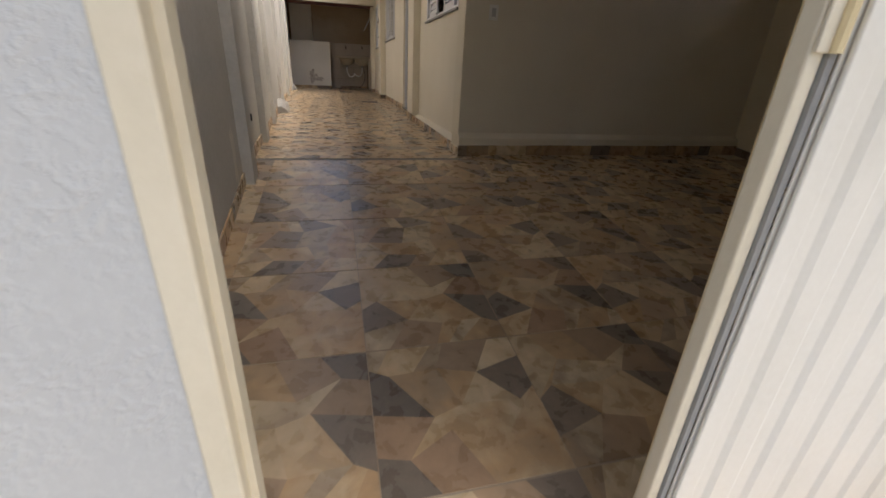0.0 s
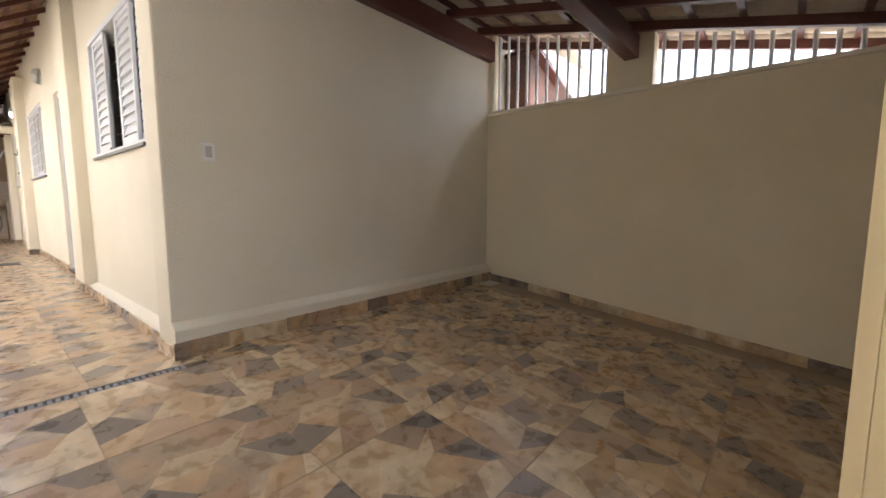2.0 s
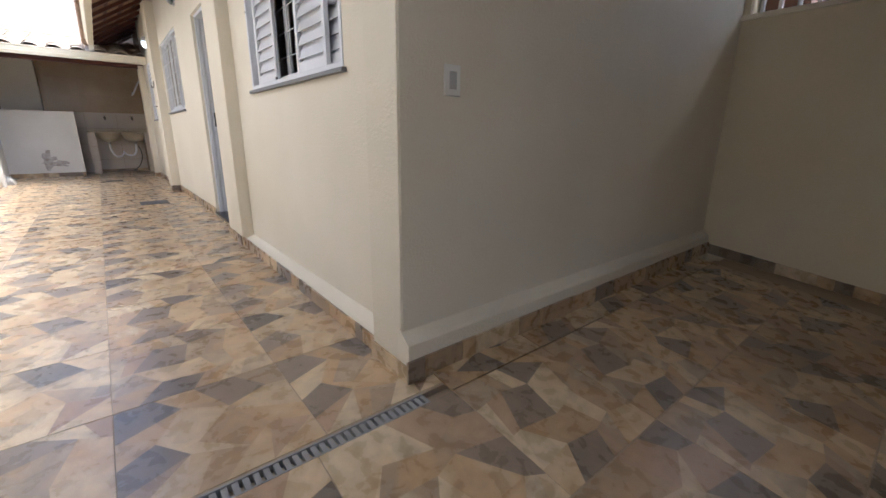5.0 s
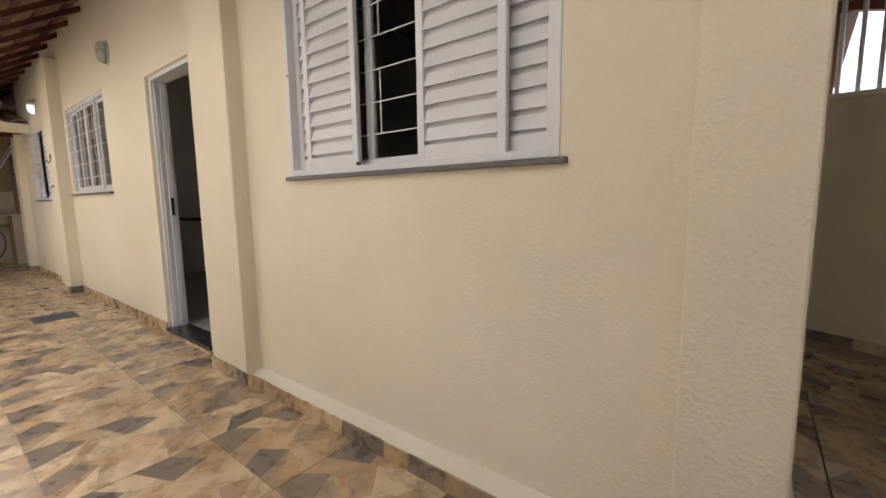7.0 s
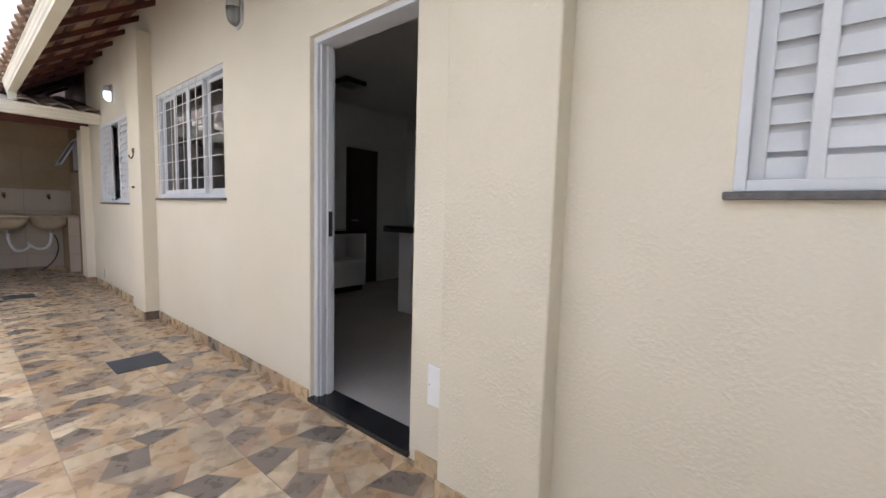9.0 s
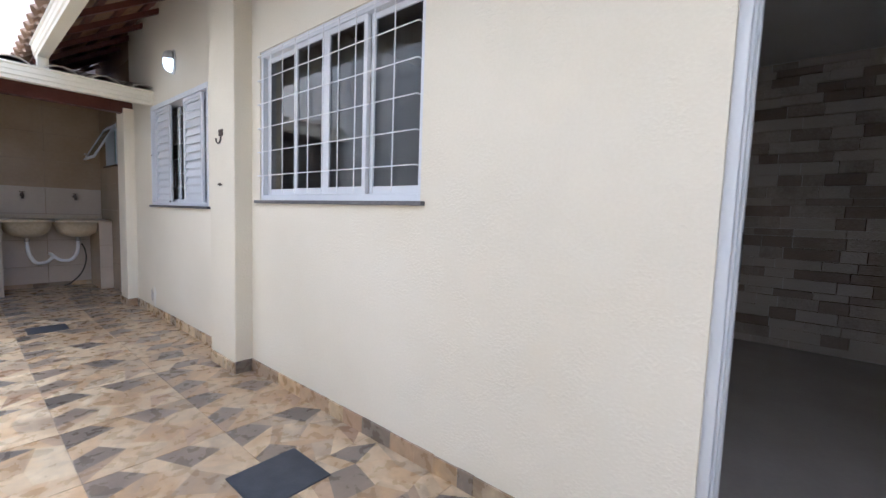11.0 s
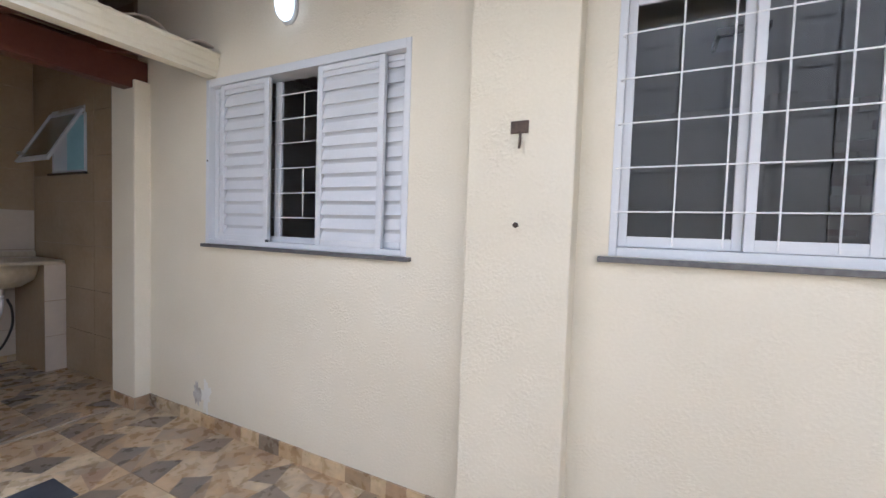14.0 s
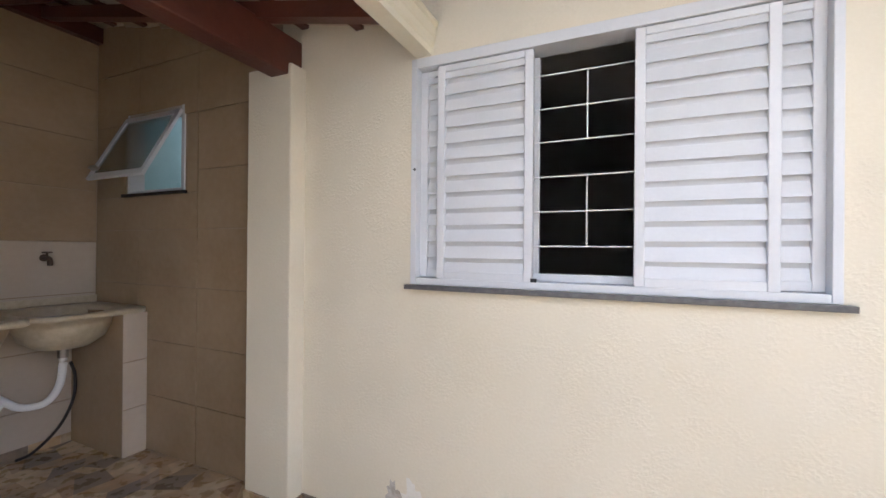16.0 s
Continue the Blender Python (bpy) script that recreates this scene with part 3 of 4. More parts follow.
# ---- windows ----
def slat_mesh(width):
    """One pressed louvre along y: a face that leans out to a lip, with a return under it."""
    prof = [(0.011, 0.0), (0.011, 0.024), (-0.010, 0.018), (-0.0125, 0.0185), (-0.0115, 0.022), (0.004, 0.0715), (0.014, 0.0715), (0.014, 0.0)]
    bm = prism(prof, "y", -width / 2, width / 2)
    me = bpy.data.meshes.new("slat")
    bm.to_mesh(me)
    bm.free()
    me.materials.append(ALU)
    return me


def shutter_leaf(win, name, x, y0, y1, z0, z1, drop, stile=0.035, count=13):
    leaf = part(name, boxes((x, x + 0.026, y0, y0 + stile, z0, z1), (x, x + 0.026, y1 - stile, y1, z0, z1), (x + 0.001, x + 0.025, y0 + stile, y1 - stile, z0, z0 + (0.058 if drop else stile)), (x + 0.001, x + 0.025, y0 + stile, y1 - stile, z1 - 0.028, z1), bevel=0.003), ALU, win)
    me = slat_mesh(y1 - y0 - 2 * stile + 0.002)
    pitch = (z1 - z0 - 0.008) / count
    for k in range(1 if drop else 0, count):
        s = new("slat", me)
        s.parent = leaf
        s.matrix_local = Matrix.Translation(Vector((x + 0.0145, (y0 + y1) / 2, z0 + 0.0025 - drop + pitch * k)) - win.location) @ Matrix.Diagonal((1, 1, pitch / 0.0717, 1))
    return leaf


def shutter_window(name, W, left, right, bar_y, drop, label):
    y0, y1, z0, z1 = W
    win = thing(name, 0.0, (y0 + y1) / 2, z0, label, "window", kind="structure")
    f = 0.026
    part("window_frame", boxes((-0.006, 0.11, y0 - 0.002, y0 + f, z0, z1), (-0.006, 0.11, y1 - f, y1 + 0.002, z0, z1), (-0.005, 0.109, y0 + f, y1 - f, z1 - 0.045, z1 + 0.001), (-0.004, 0.109, y0 + f, y1 - f, z0, z0 + 0.03), bevel=0.003), ALU, win)
    part("window_sill", boxes((-0.028, 0.05, y0 - 0.03, y1 + 0.022, z0 - 0.022, z0 - 0.001), bevel=0.003), GRANITE_SILL, win, "grey granite sill")
    zb, zt = z0 + 0.032, z1 - 0.047
    shutter_leaf(win, "fixed_shutter", 0.038, y0 + f, y0 + 0.41, zb, zt, drop)
    shutter_leaf(win, "fixed_shutter", 0.038, y1 - 0.41, y1 - f, zb, zt, drop)
    shutter_leaf(win, "sliding_shutter", 0.002, *left, zb - 0.004, zt - 0.002, drop)
    shutter_leaf(win, "sliding_shutter", 0.002, *right, zb - 0.004, zt - 0.002, drop)
    gz = [z0 + d for d in (0.175, 0.318, 0.462, 0.607, 0.745, 0.885)]
    ga, gb = y0 + 0.36, y1 - 0.36
    for z in gz:
        part("grille_bar", rod(bmesh.new(), (0.080, ga, z), (0.080, gb, z), 0.0032), STEEL_WHITE, win)
    for za, zb2 in ((gz[0], gz[2]), (gz[3], gz[5])):
        for k in range(3):
            y = bar_y + 0.31 * (k - 1)
            part("grille_bar", rod(bmesh.new(), (0.080, y, za), (0.080, y, zb2), 0.0032), STEEL_WHITE, win)
    for y in (y0 + 0.50, y1 - 0.56):
        part("glass_stile", boxes((0.086, 0.106, y, y + 0.05, z0 + 0.05, z1 - 0.05), (0.082, 0.086, y + 0.02, y + 0.03, z0 + 0.05, z1 - 0.05), bevel=0.003), ALU, win)
    part("track", boxes((0.066, 0.108, y0 + 0.40, y1 - 0.40, z0 + 0.031, z0 + 0.062)), ALU, win)
    for y in (y1 - 0.018,):
        part("latch_hole", rod(bmesh.new(), (-0.009, y, z0 + 0.52), (-0.003, y, z0 + 0.52), 0.006), RUBBER, win)
    part("roller_stop", boxes((-0.006, 0.0, left[0] - 0.02, left[0] + 0.004, z0 + 0.03, z0 + 0.045)), RUBBER, win)
    return win


shutter_window("window_1", W1, (1.57, 1.962), (0.80, 1.205), 1.488, 0.018, "white aluminium louvred window with sliding shutters, partly open")
shutter_window("window_3", W3, (8.66, 9.085), (7.86, 8.29), 8.46, 0.0, "white aluminium louvred window with sliding shutters, partly open, beside the laundry")


def grille_window(name, W):
    y0, y1, z0, z1 = W
    win = thing(name, 0.0, (y0 + y1) / 2, z0, "white aluminium sliding window behind a welded white grille", "window", kind="structure")
    f = 0.028
    part("window_frame", boxes((0.010, 0.11, y0 - 0.002, y0 + f, z0, z1), (0.010, 0.11, y1 - f, y1 + 0.002, z0, z1), (0.011, 0.109, y0 + f, y1 - f, z1 - 0.04, z1 + 0.001), (0.011, 0.109, y0 + f, y1 - f, z0, z0 + 0.035), bevel=0.003), ALU, win)
    part("window_sill", boxes((-0.028, 0.05, y0 - 0.03, y1 + 0.035, z0 - 0.022, z0 - 0.001), bevel=0.003), GRANITE_SILL, win, "grey granite sill")
    zb, zt = z0 + 0.037, z1 - 0.042
    q = [y0 + f, 5.705, 6.065, 6.405, y1 - f]
    for k in range(4):
        a, b = q[k], q[k + 1]
        x = 0.045 if k in (0, 3) else 0.018
        st = 0.030
        sash = part("sash", boxes((x, x + 0.024, a, a + st, zb, zt), (x, x + 0.024, b - st, b, zb, zt), (x + 0.001, x + 0.023, a + st, b - st, zb, zb + 0.04), (x + 0.001, x + 0.023, a + st, b - st, zt - 0.03, zt), bevel=0.002), ALU, win)
        p = part("pane", boxes((x + 0.010, x + 0.014, a + st, b - st, zb + 0.04, zt - 0.03)), SMOKED, sash)
        p.visible_shadow = False
    for k in range(9):
        y = 6.614 - 0.1455 * k
        part("grille_bar", rod(bmesh.new(), (-0.028, y, z0 + 0.045), (-0.028, y, z1 - 0.03), 0.0031), STEEL_WHITE, win)
    for k in range(6):
        z = 1.415 + 0.1585 * k
        part("grille_bar", tube([(0.0, y0 + 0.02, z), (-0.022, y0 + 0.022, z), (-0.024, y0 + 0.10, z), (-0.024, (y0 + y1) / 2, z), (-0.024, y1 - 0.10, z), (-0.022, y1 - 0.022, z), (0.0, y1 - 0.02, z)], 0.0031, 8), STEEL_WHITE, win)
    return win


grille_window("window_2", W2)

# laundry hopper window
win = thing("window_4", 0.055, (WL[0] + WL[1]) / 2, WL[2], "small white hopper window tilted open with frosted glass", "window", kind="structure")
y0, y1, z0, z1 = WL
part("window_frame", boxes((0.045, 0.14, y0, y0 + 0.03, z0, z1), (0.045, 0.14, y1 - 0.03, y1, z0, z1), (0.046, 0.139, y0 + 0.03, y1 - 0.03, z1 - 0.035, z1), (0.046, 0.139, y0 + 0.03, y1 - 0.03, z0, z0 + 0.02), bevel=0.003), ALU, win)
part("window_sill", boxes((0.02, 0.06, y0 - 0.03, y1 + 0.03, z0 - 0.022, z0 - 0.001), bevel=0.003), GRANITE_BLACK, win, "black granite sill")


def tilt(bm):
    return sloped(bm, 0.045, 0, z1 - 0.04, 0, 27, 0)


sash = part("sash", tilt(boxes((-0.02, 0.0, y0 + 0.01, y0 + 0.045, -0.50, 0), (-0.02, 0.0, y1 - 0.045, y1 - 0.01, -0.50, 0), (-0.019, -0.001, y0 + 0.045, y1 - 0.045, -0.50, -0.46), (-0.019, -0.001, y0 + 0.045, y1 - 0.045, -0.035, 0))), ALU, win)
p = part("pane", tilt(boxes((-0.012, -0.008, y0 + 0.045, y1 - 0.045, -0.46, -0.035))), HOPPER, sash)
p.visible_shadow = False
part("latch", tilt(boxes((-0.05, -0.02, y1 - 0.10, y1 - 0.03, -0.44, -0.42), bevel=0.003)), CHROME, win)
structure("wall_bathroom", boxes((1.2, 1.25, 10.0, END, 0.0, 2.75), (0.151, 1.2, END - 0.06, END, 0.0, 2.75)), TEAL, "teal tiled bathroom wall", "wall")

# ---- kitchen door opening ----
y0, y1, z0, z1 = DOOR
door = thing("door_1", 0.0, (y0 + y1) / 2, 0.0, "white aluminium door frame, open, with a black granite threshold", "door", kind="structure")
part("door_frame", boxes((0.028, 0.15, y1 - 0.032, y1 + 0.001, 0.035, z1 - 0.032), (0.028, 0.15, y0 - 0.001, y0 + 0.026, 0.035, z1 - 0.032), (0.028, 0.15, y0 - 0.001, y1 + 0.001, z1 - 0.032, z1 + 0.001), bevel=0.003), ALU, door)
part("slide_channel", boxes((0.048, 0.068, y1 - 0.042, y1 - 0.032, 0.036, z1 - 0.033), (0.088, 0.125, y1 - 0.050, y1 - 0.032, 0.036, z1 - 0.033), bevel=0.003), ALU, door)
part("threshold", boxes((-0.018, 0.16, y0 - 0.004, y1 + 0.004, 0.016, 0.0425), bevel=0.003), GRANITE_BLACK, door, "black granite threshold")
part("lock_plate", boxes((0.092, 0.118, y1 - 0.0525, y1 - 0.0505, 1.02, 1.17)), RUBBER, door)

# ---- inside, seen through the door ----
bar = thing("breakfast_bar", 2.7, 5.2, 0.03, "white half wall bar with a black granite top", "bar counter")
part("body", boxes((1.93, 3.6, 5.17, 5.37, 0.03, 0.95)), INSIDE_WALL, bar)
part("top", boxes((1.80, 3.6, 5.03, 5.50, 0.951, 1.02), bevel=0.006), GRANITE_BLACK, bar, "black granite bar top")
part("skirting", boxes((1.945, 3.6, 5.158, 5.168, 0.031, 0.13)), WALL_TILE, bar)
structure("column_inside", boxes((3.35, 3.75, 5.51, 5.72, 0.03, 2.75)), INSIDE_WALL, "white inside column behind the bar", "column")
structure("wall_clad", boxes((3.75, 3.85, 3.12, 7.1, 0.03, 2.75)), INSIDE_WALL, "wall clad with ledge stone strips", "wall")
rng = random.Random(3)
bm = bmesh.new()
z = 0.04
while z < 2.7:
    h = rng.choice((0.07, 0.09, 0.11))
    y = 3.2
    while y < 5.1:
        w = rng.uniform(0.15, 0.4)
        box(bm, 3.75 - rng.uniform(0.02, 0.06), 3.749, y, min(y + w, 5.12) - 0.004, z, z + h - 0.004)
        y += w
    z += h
tagged(part("stone_cladding", bm, CLAD), "brown and cream ledge stone strips on the living room wall", "stone cladding", kind="stuff")
cab = thing("kitchen_cabinet", 2.2, 6.85, 0.1, "white kitchen base cabinet with a drawer under black granite", "cabinet")
for n, bx in (("side_panel", (1.7, 1.72, 6.6, 7.09, 0.12, 0.86)), ("side_panel", (2.44, 2.46, 6.6, 7.09, 0.12, 0.86)), ("base_panel", (1.72, 2.44, 6.6, 7.09, 0.12, 0.14)),
              ("shelf", (1.72, 2.44, 6.6, 7.05, 0.46, 0.48)), ("top_panel", (1.72, 2.44, 6.6, 7.09, 0.84, 0.86)), ("back_panel", (1.72, 2.44, 7.05, 7.09, 0.14, 0.84))):
    part(n, boxes(bx), INSIDE_WALL, cab)
part("drawer", boxes((1.725, 2.435, 6.585, 6.60, 0.14, 0.455), bevel=0.003), INSIDE_WALL, cab)
part("top", boxes((1.2, 2.465, 6.55, 7.095, 0.861, 0.90), bevel=0.004), GRANITE_BLACK, cab, "black granite worktop")
part("plinth", boxes((1.72, 2.44, 6.65, 7.05, 0.031, 0.119)), GRANITE_BLACK, cab)
d = thing("door_2", 2.77, 7.09, 0.03, "closed dark brown inside door", "door", kind="structure")
part("leaf", boxes((2.48, 3.06, 7.06, 7.095, 0.035, 2.12)), DARK_WOOD, d)
part("door_handle", rod(bmesh.new(), (2.54, 7.03, 1.03), (2.66, 7.03, 1.03), 0.009), CHROME, d)


def ceiling_light(x, y):
    c = thing("ceiling_light", x, y, 2.70, "square unlit ceiling light", "ceiling light", "ceiling lights of the house")
    part("frame", boxes((x - 0.15, x + 0.15, y - 0.15, y + 0.15, 2.70, 2.749), bevel=0.006), DARK_WOOD, c)
    part("diffuser", boxes((x - 0.125, x + 0.125, y - 0.125, y + 0.125, 2.692, 2.70)), FROST, c)


ceiling_light(1.84, 6.2)
ceiling_light(1.75, 4.1)

# ---- wall lamps ----


def dome(y, z0, z1, w, d, x0, cut0, cut1):
    """A slice, from cut0 to cut1, of a flattened upright capsule bulging from the wall."""
    bm = bmesh.new()
    rings = []
    steps = 10
    for k in range(steps + 1):
        z = cut0 + (cut1 - cut0) * k / steps
        u = (z - (z0 + z1) / 2) / ((z1 - z0) / 2)
        s = max(0.05, (1 - abs(u) ** 3.2)) ** 0.5
        rings.append([bm.verts.new((x0 - math.sin(math.pi * t / 12) * d * s, y + math.cos(math.pi * t / 12) * w * s, z)) for t in range(13)])
    for a, b in zip(rings, rings[1:]):
        for t in range(12):
            bm.faces.new((a[t], a[t + 1], b[t + 1], b[t])).smooth = True
        bm.faces.new((a[12], a[0], b[0], b[12]))
    bm.faces.new(rings[0])
    bm.faces.new(rings[-1][::-1])
    bmesh.ops.recalc_face_normals(bm, faces=bm.faces)
    return bm


def wall_lamp(y, z, lit, w):
    c = thing("wall_lamp", -0.01, y, z, "grey bulkhead wall lamp with a lit glass cover above the window" if lit else "unlit grey bulkhead wall lamp with a glass cover above the door", "wall lamp", "wall lamps of the passage")
    part("base", dome(y, z - 0.115, z + 0.115, w + 0.012, 0.022, -0.001, z - 0.11, z + 0.11), LAMP_GREY, c)
    part("cap", dome(y, z - 0.10, z + 0.10, w, 0.07, -0.02, z + 0.015, z + 0.097), LAMP_GREY, c)
    part("cover", dome(y, z - 0.10, z + 0.10, w - 0.002, 0.068, -0.02, z - 0.097, z + 0.015), LAMP_GLOW if lit else FROST, c, "glowing glass cover" if lit else "clear ribbed glass cover")


wall_lamp(8.50, 2.53, True, 0.056)
wall_lamp(5.00, 2.52, False, 0.055)

# ---- plates, hook, bolt ----
pl = thing("cover_plate", 0.0, 3.11, 0.33, "blank white plastic cover plate low on the wall", "cover plate")
part("plate", boxes((-0.014, -0.0005, 3.04, 3.168, 0.32, 0.505), bevel=0.003), PVC, pl)
part("screw", rod(bmesh.new(), (-0.0155, 3.155, 0.415), (-0.014, 3.155, 0.415), 0.003), CHROME, pl)
sw = thing("light_switch", 0.145, 0.0, 1.10, "white plastic switch plate on the carport wall", "light switch")
part("plate", boxes((0.105, 0.185, -0.025, -0.0155, 1.10, 1.215), bevel=0.003), PLATE, sw, "white plastic plate")
part("rocker", boxes((0.127, 0.163, -0.028, -0.0252, 1.125, 1.19), bevel=0.002), LAMP_GREY, sw, "pale grey rocker")
hk = thing("wall_hook", -0.125, 7.14, 1.64, "dark rusty iron hook on the pilaster", "hook")
part("plate", boxes((-0.132, -0.1255, 7.106, 7.176, 1.70, 1.748), bevel=0.003), RUST, hk)
part("hook", tube([(-0.128, 7.137, 1.71), (-0.133, 7.137, 1.668), (-0.146, 7.135, 1.645), (-0.163, 7.128, 1.654), (-0.168, 7.124, 1.676)], 0.0055), RUST, hk)
bt = thing("wall_bolt", -0.125, 7.14, 1.34, "rusty bolt end in the pilaster with a rust stain", "bolt")
part("shank", rod(bmesh.new(), (-0.152, 7.14, 1.355), (-0.124, 7.14, 1.355), 0.006), RUST, bt)
part("nut", rod(bmesh.new(), (-0.142, 7.14, 1.355), (-0.132, 7.14, 1.355), 0.011, 6), RUST, bt)


def stain(name, origin, u, v, r, seed, label, material):
    """A thin patch with a ragged outline."""
    rng = random.Random(seed)
    bm = bmesh.new()
    n = Vector(u).cross(Vector(v)).normalized()
    pts = []
    for k in range(22):
        a = 2 * math.pi * k / 22
        s = r * rng.uniform(0.45, 1.1)
        pts.append(Vector(origin) + Vector(u) * math.cos(a) * s + Vector(v) * math.sin(a) * s)
    c = bm.verts.new(Vector(origin) + n * 0.0025)
    ring = [bm.verts.new(p + n * 0.0012) for p in pts]
    for k in range(22):
        bm.faces.new((c, ring[k], ring[(k + 1) % 22]))
    bmesh.ops.recalc_face_normals(bm, faces=bm.faces)
    return tagged(part(name, bm, material), label, "wall patch", kind="structure")


stain("plaster_patch", (-0.001, 9.20, 0.20), (0, -0.8, 0), (0, 0, 1.7), 0.075, 1, "bare white plaster patch low on the wall", WHITE_WALL)
stain("plaster_patch", (-0.001, 9.29, 0.20), (0, -0.8, 0), (0, 0, 1.6), 0.06, 6, "bare grey plaster patch low on the wall", STAIN)
stain("plaster_patch", (-1.86, 10.799, 0.36), (1, 0, 0.0), (0, 0, 1.7), 0.13, 2, "bare brown patch on the half wall", STAIN)
stain("plaster_patch", (-1.75, 10.799, 0.27), (2.2, 0, 0.0), (0, 0, 0.7), 0.11, 5, "bare brown patch on the half wall", STAIN)
stain("plaster_patch", (left_x(4.0) + 0.001, 4.0, 0.28), (0, 1.2, 0), (0, 0, 1.3), 0.2, 9, "worn plaster patch on the boundary wall foot", STAIN)
stain("plaster_patch", (left_x(-1.0) + 0.003, -1.0, 0.12), (0, 0.5, 0), (0, 0, 2), 0.12, 11, "pale scuff on the boundary wall", WHITE_WALL)

# ---- laundry tank ----
TANK_Y0, TANK_Y1, TOP = 11.20, END - 0.003, 0.955
tank = thing("laundry_tank", -0.5, 11.5, 0.0, "double synthetic stone laundry tank on tiled legs", "laundry tank")
for x0, x1 in ((-0.095, 0.043), (-1.16, -1.02)):
    leg = part("leg", boxes((x0, x1, TANK_Y0 + 0.04, TANK_Y1, 0.001, TOP - 0.03)), WALL_TILE, tank, "beige tiled leg")
    for z0, z1 in ((0.004, 0.305), (0.309, 0.61), (0.614, TOP - 0.032)):
        part("tile", boxes((x0 - 0.002, x1 + 0.002, TANK_Y0 + 0.03, TANK_Y0 + 0.0395, z0, z1), bevel=0.0015), PALE_TILE, leg)


def basin_mesh():
    bm = bmesh.new()
    n = 32
    cells = ((-1.17, -0.535, -0.78), (-0.535, 0.052, -0.28))
    for x0, x1, cx in cells:
        cy, rx, ry = 11.52, 0.23, 0.24
        rim, inner = [], []
        for k in range(n):
            a = 2 * math.pi * (k + 0.5) / n
            c, s = math.cos(a), math.sin(a)
            m = max(abs(c), abs(s))
            px = cx + c / m * ((x1 - cx) if c > 0 else (cx - x0))
            py = cy + s / m * ((TANK_Y1 - cy) if s > 0 else (cy - TANK_Y0))
            rim.append((px, py))
            inner.append((cx + c * rx, cy + s * ry))

        def ring(pts, z):
            return [bm.verts.new((p[0], p[1], z)) for p in pts]

        def scaled(f):
            return [(cx + (p[0] - cx) * f, cy + (p[1] - cy) * f) for p in inner]
        rings = [ring(rim, TOP - 0.03), ring(rim, TOP), ring(inner, TOP - 0.004), ring(scaled(0.94), TOP - 0.06), ring(scaled(0.80), TOP - 0.15), ring(scaled(0.5), TOP - 0.20), ring(scaled(0.08), TOP - 0.215)]
        under = [rings[0], ring(scaled(1.08), TOP - 0.032), ring(scaled(1.03), TOP - 0.09), ring(scaled(0.88), TOP - 0.17), ring(scaled(0.55), TOP - 0.225), ring(scaled(0.1), TOP - 0.24)]
        for chain in (rings, under):
            for a, b in zip(chain, chain[1:]):
                for k in range(n):
                    bm.faces.new((a[k], a[(k + 1) % n], b[(k + 1) % n], b[k])).smooth = True
        bm.faces.new(rings[-1])
        bm.faces.new(under[-1])
    bmesh.ops.recalc_face_normals(bm, faces=bm.faces)
    return bm


part("basin_top", basin_mesh(), SINK_STONE, tank, "speckled beige double basin")
for x in (-0.28, -0.78):
    part("drain_nut", rod(bmesh.new(), (x, 11.52, 0.66), (x, 11.52, 0.715), 0.028, 14), CHROME, tank)
part("waste_pipe", tube([(-0.28, 11.52, 0.67), (-0.28, 11.52, 0.60), (-0.30, 11.52, 0.48), (-0.36, 11.53, 0.40), (-0.46, 11.56, 0.40), (-0.53, 11.60, 0.46), (-0.53, 11.84, 0.47)], 0.021, 12), PVC, tank, "white corrugated waste pipe")
part("waste_pipe", tube([(-0.78, 11.52, 0.67), (-0.78, 11.52, 0.60), (-0.76, 11.52, 0.48), (-0.70, 11.53, 0.38), (-0.60, 11.56, 0.38), (-0.53, 11.60, 0.44)], 0.021, 12), PVC, tank, "white corrugated waste pipe")
part("backsplash", boxes((-1.15, 0.045, END - 0.022, END - 0.0095, TOP + 0.001, TOP + 0.05)), SINK_STONE, tank)
hose = thing("drain_hose", -0.22, 11.6, 0.0, "thin dark hose hanging under the laundry tank", "hose")
part("hose", tube([(-0.24, 11.52, 0.62), (-0.20, 11.56, 0.52), (-0.19, 11.60, 0.36), (-0.24, 11.66, 0.18), (-0.34, 11.72, 0.05), (-0.40, 11.78, 0.012)], 0.009), RUBBER, hose)


def tap(x, z):
    c = thing("tap", x, END, z, "small tarnished bronze wall tap over the laundry tank", "tap", "taps over the laundry tank")
    part("body", tube([(x, END - 0.001, z), (x, END - 0.05, z), (x, END - 0.085, z - 0.012), (x, END - 0.09, z - 0.05)], 0.015), RUST, c)
    part("flange", rod(bmesh.new(), (x, END - 0.012, z), (x, END - 0.001, z), 0.024, 16), RUST, c)
    part("handle", boxes((x - 0.028, x + 0.028, END - 0.056, END - 0.044, z + 0.032, z + 0.042), (x - 0.006, x + 0.006, END - 0.056, END - 0.044, z + 0.008, z + 0.034), bevel=0.003), RUST, c)


tap(-0.78, 1.27)
tap(-0.25, 1.275)
structure("pier_laundry", boxes((-2.47, -1.82, END - 0.22, END - 0.003, -0.05, 2.75)), WHITE_WALL, "pale painted pier at the back of the laundry", "pier")

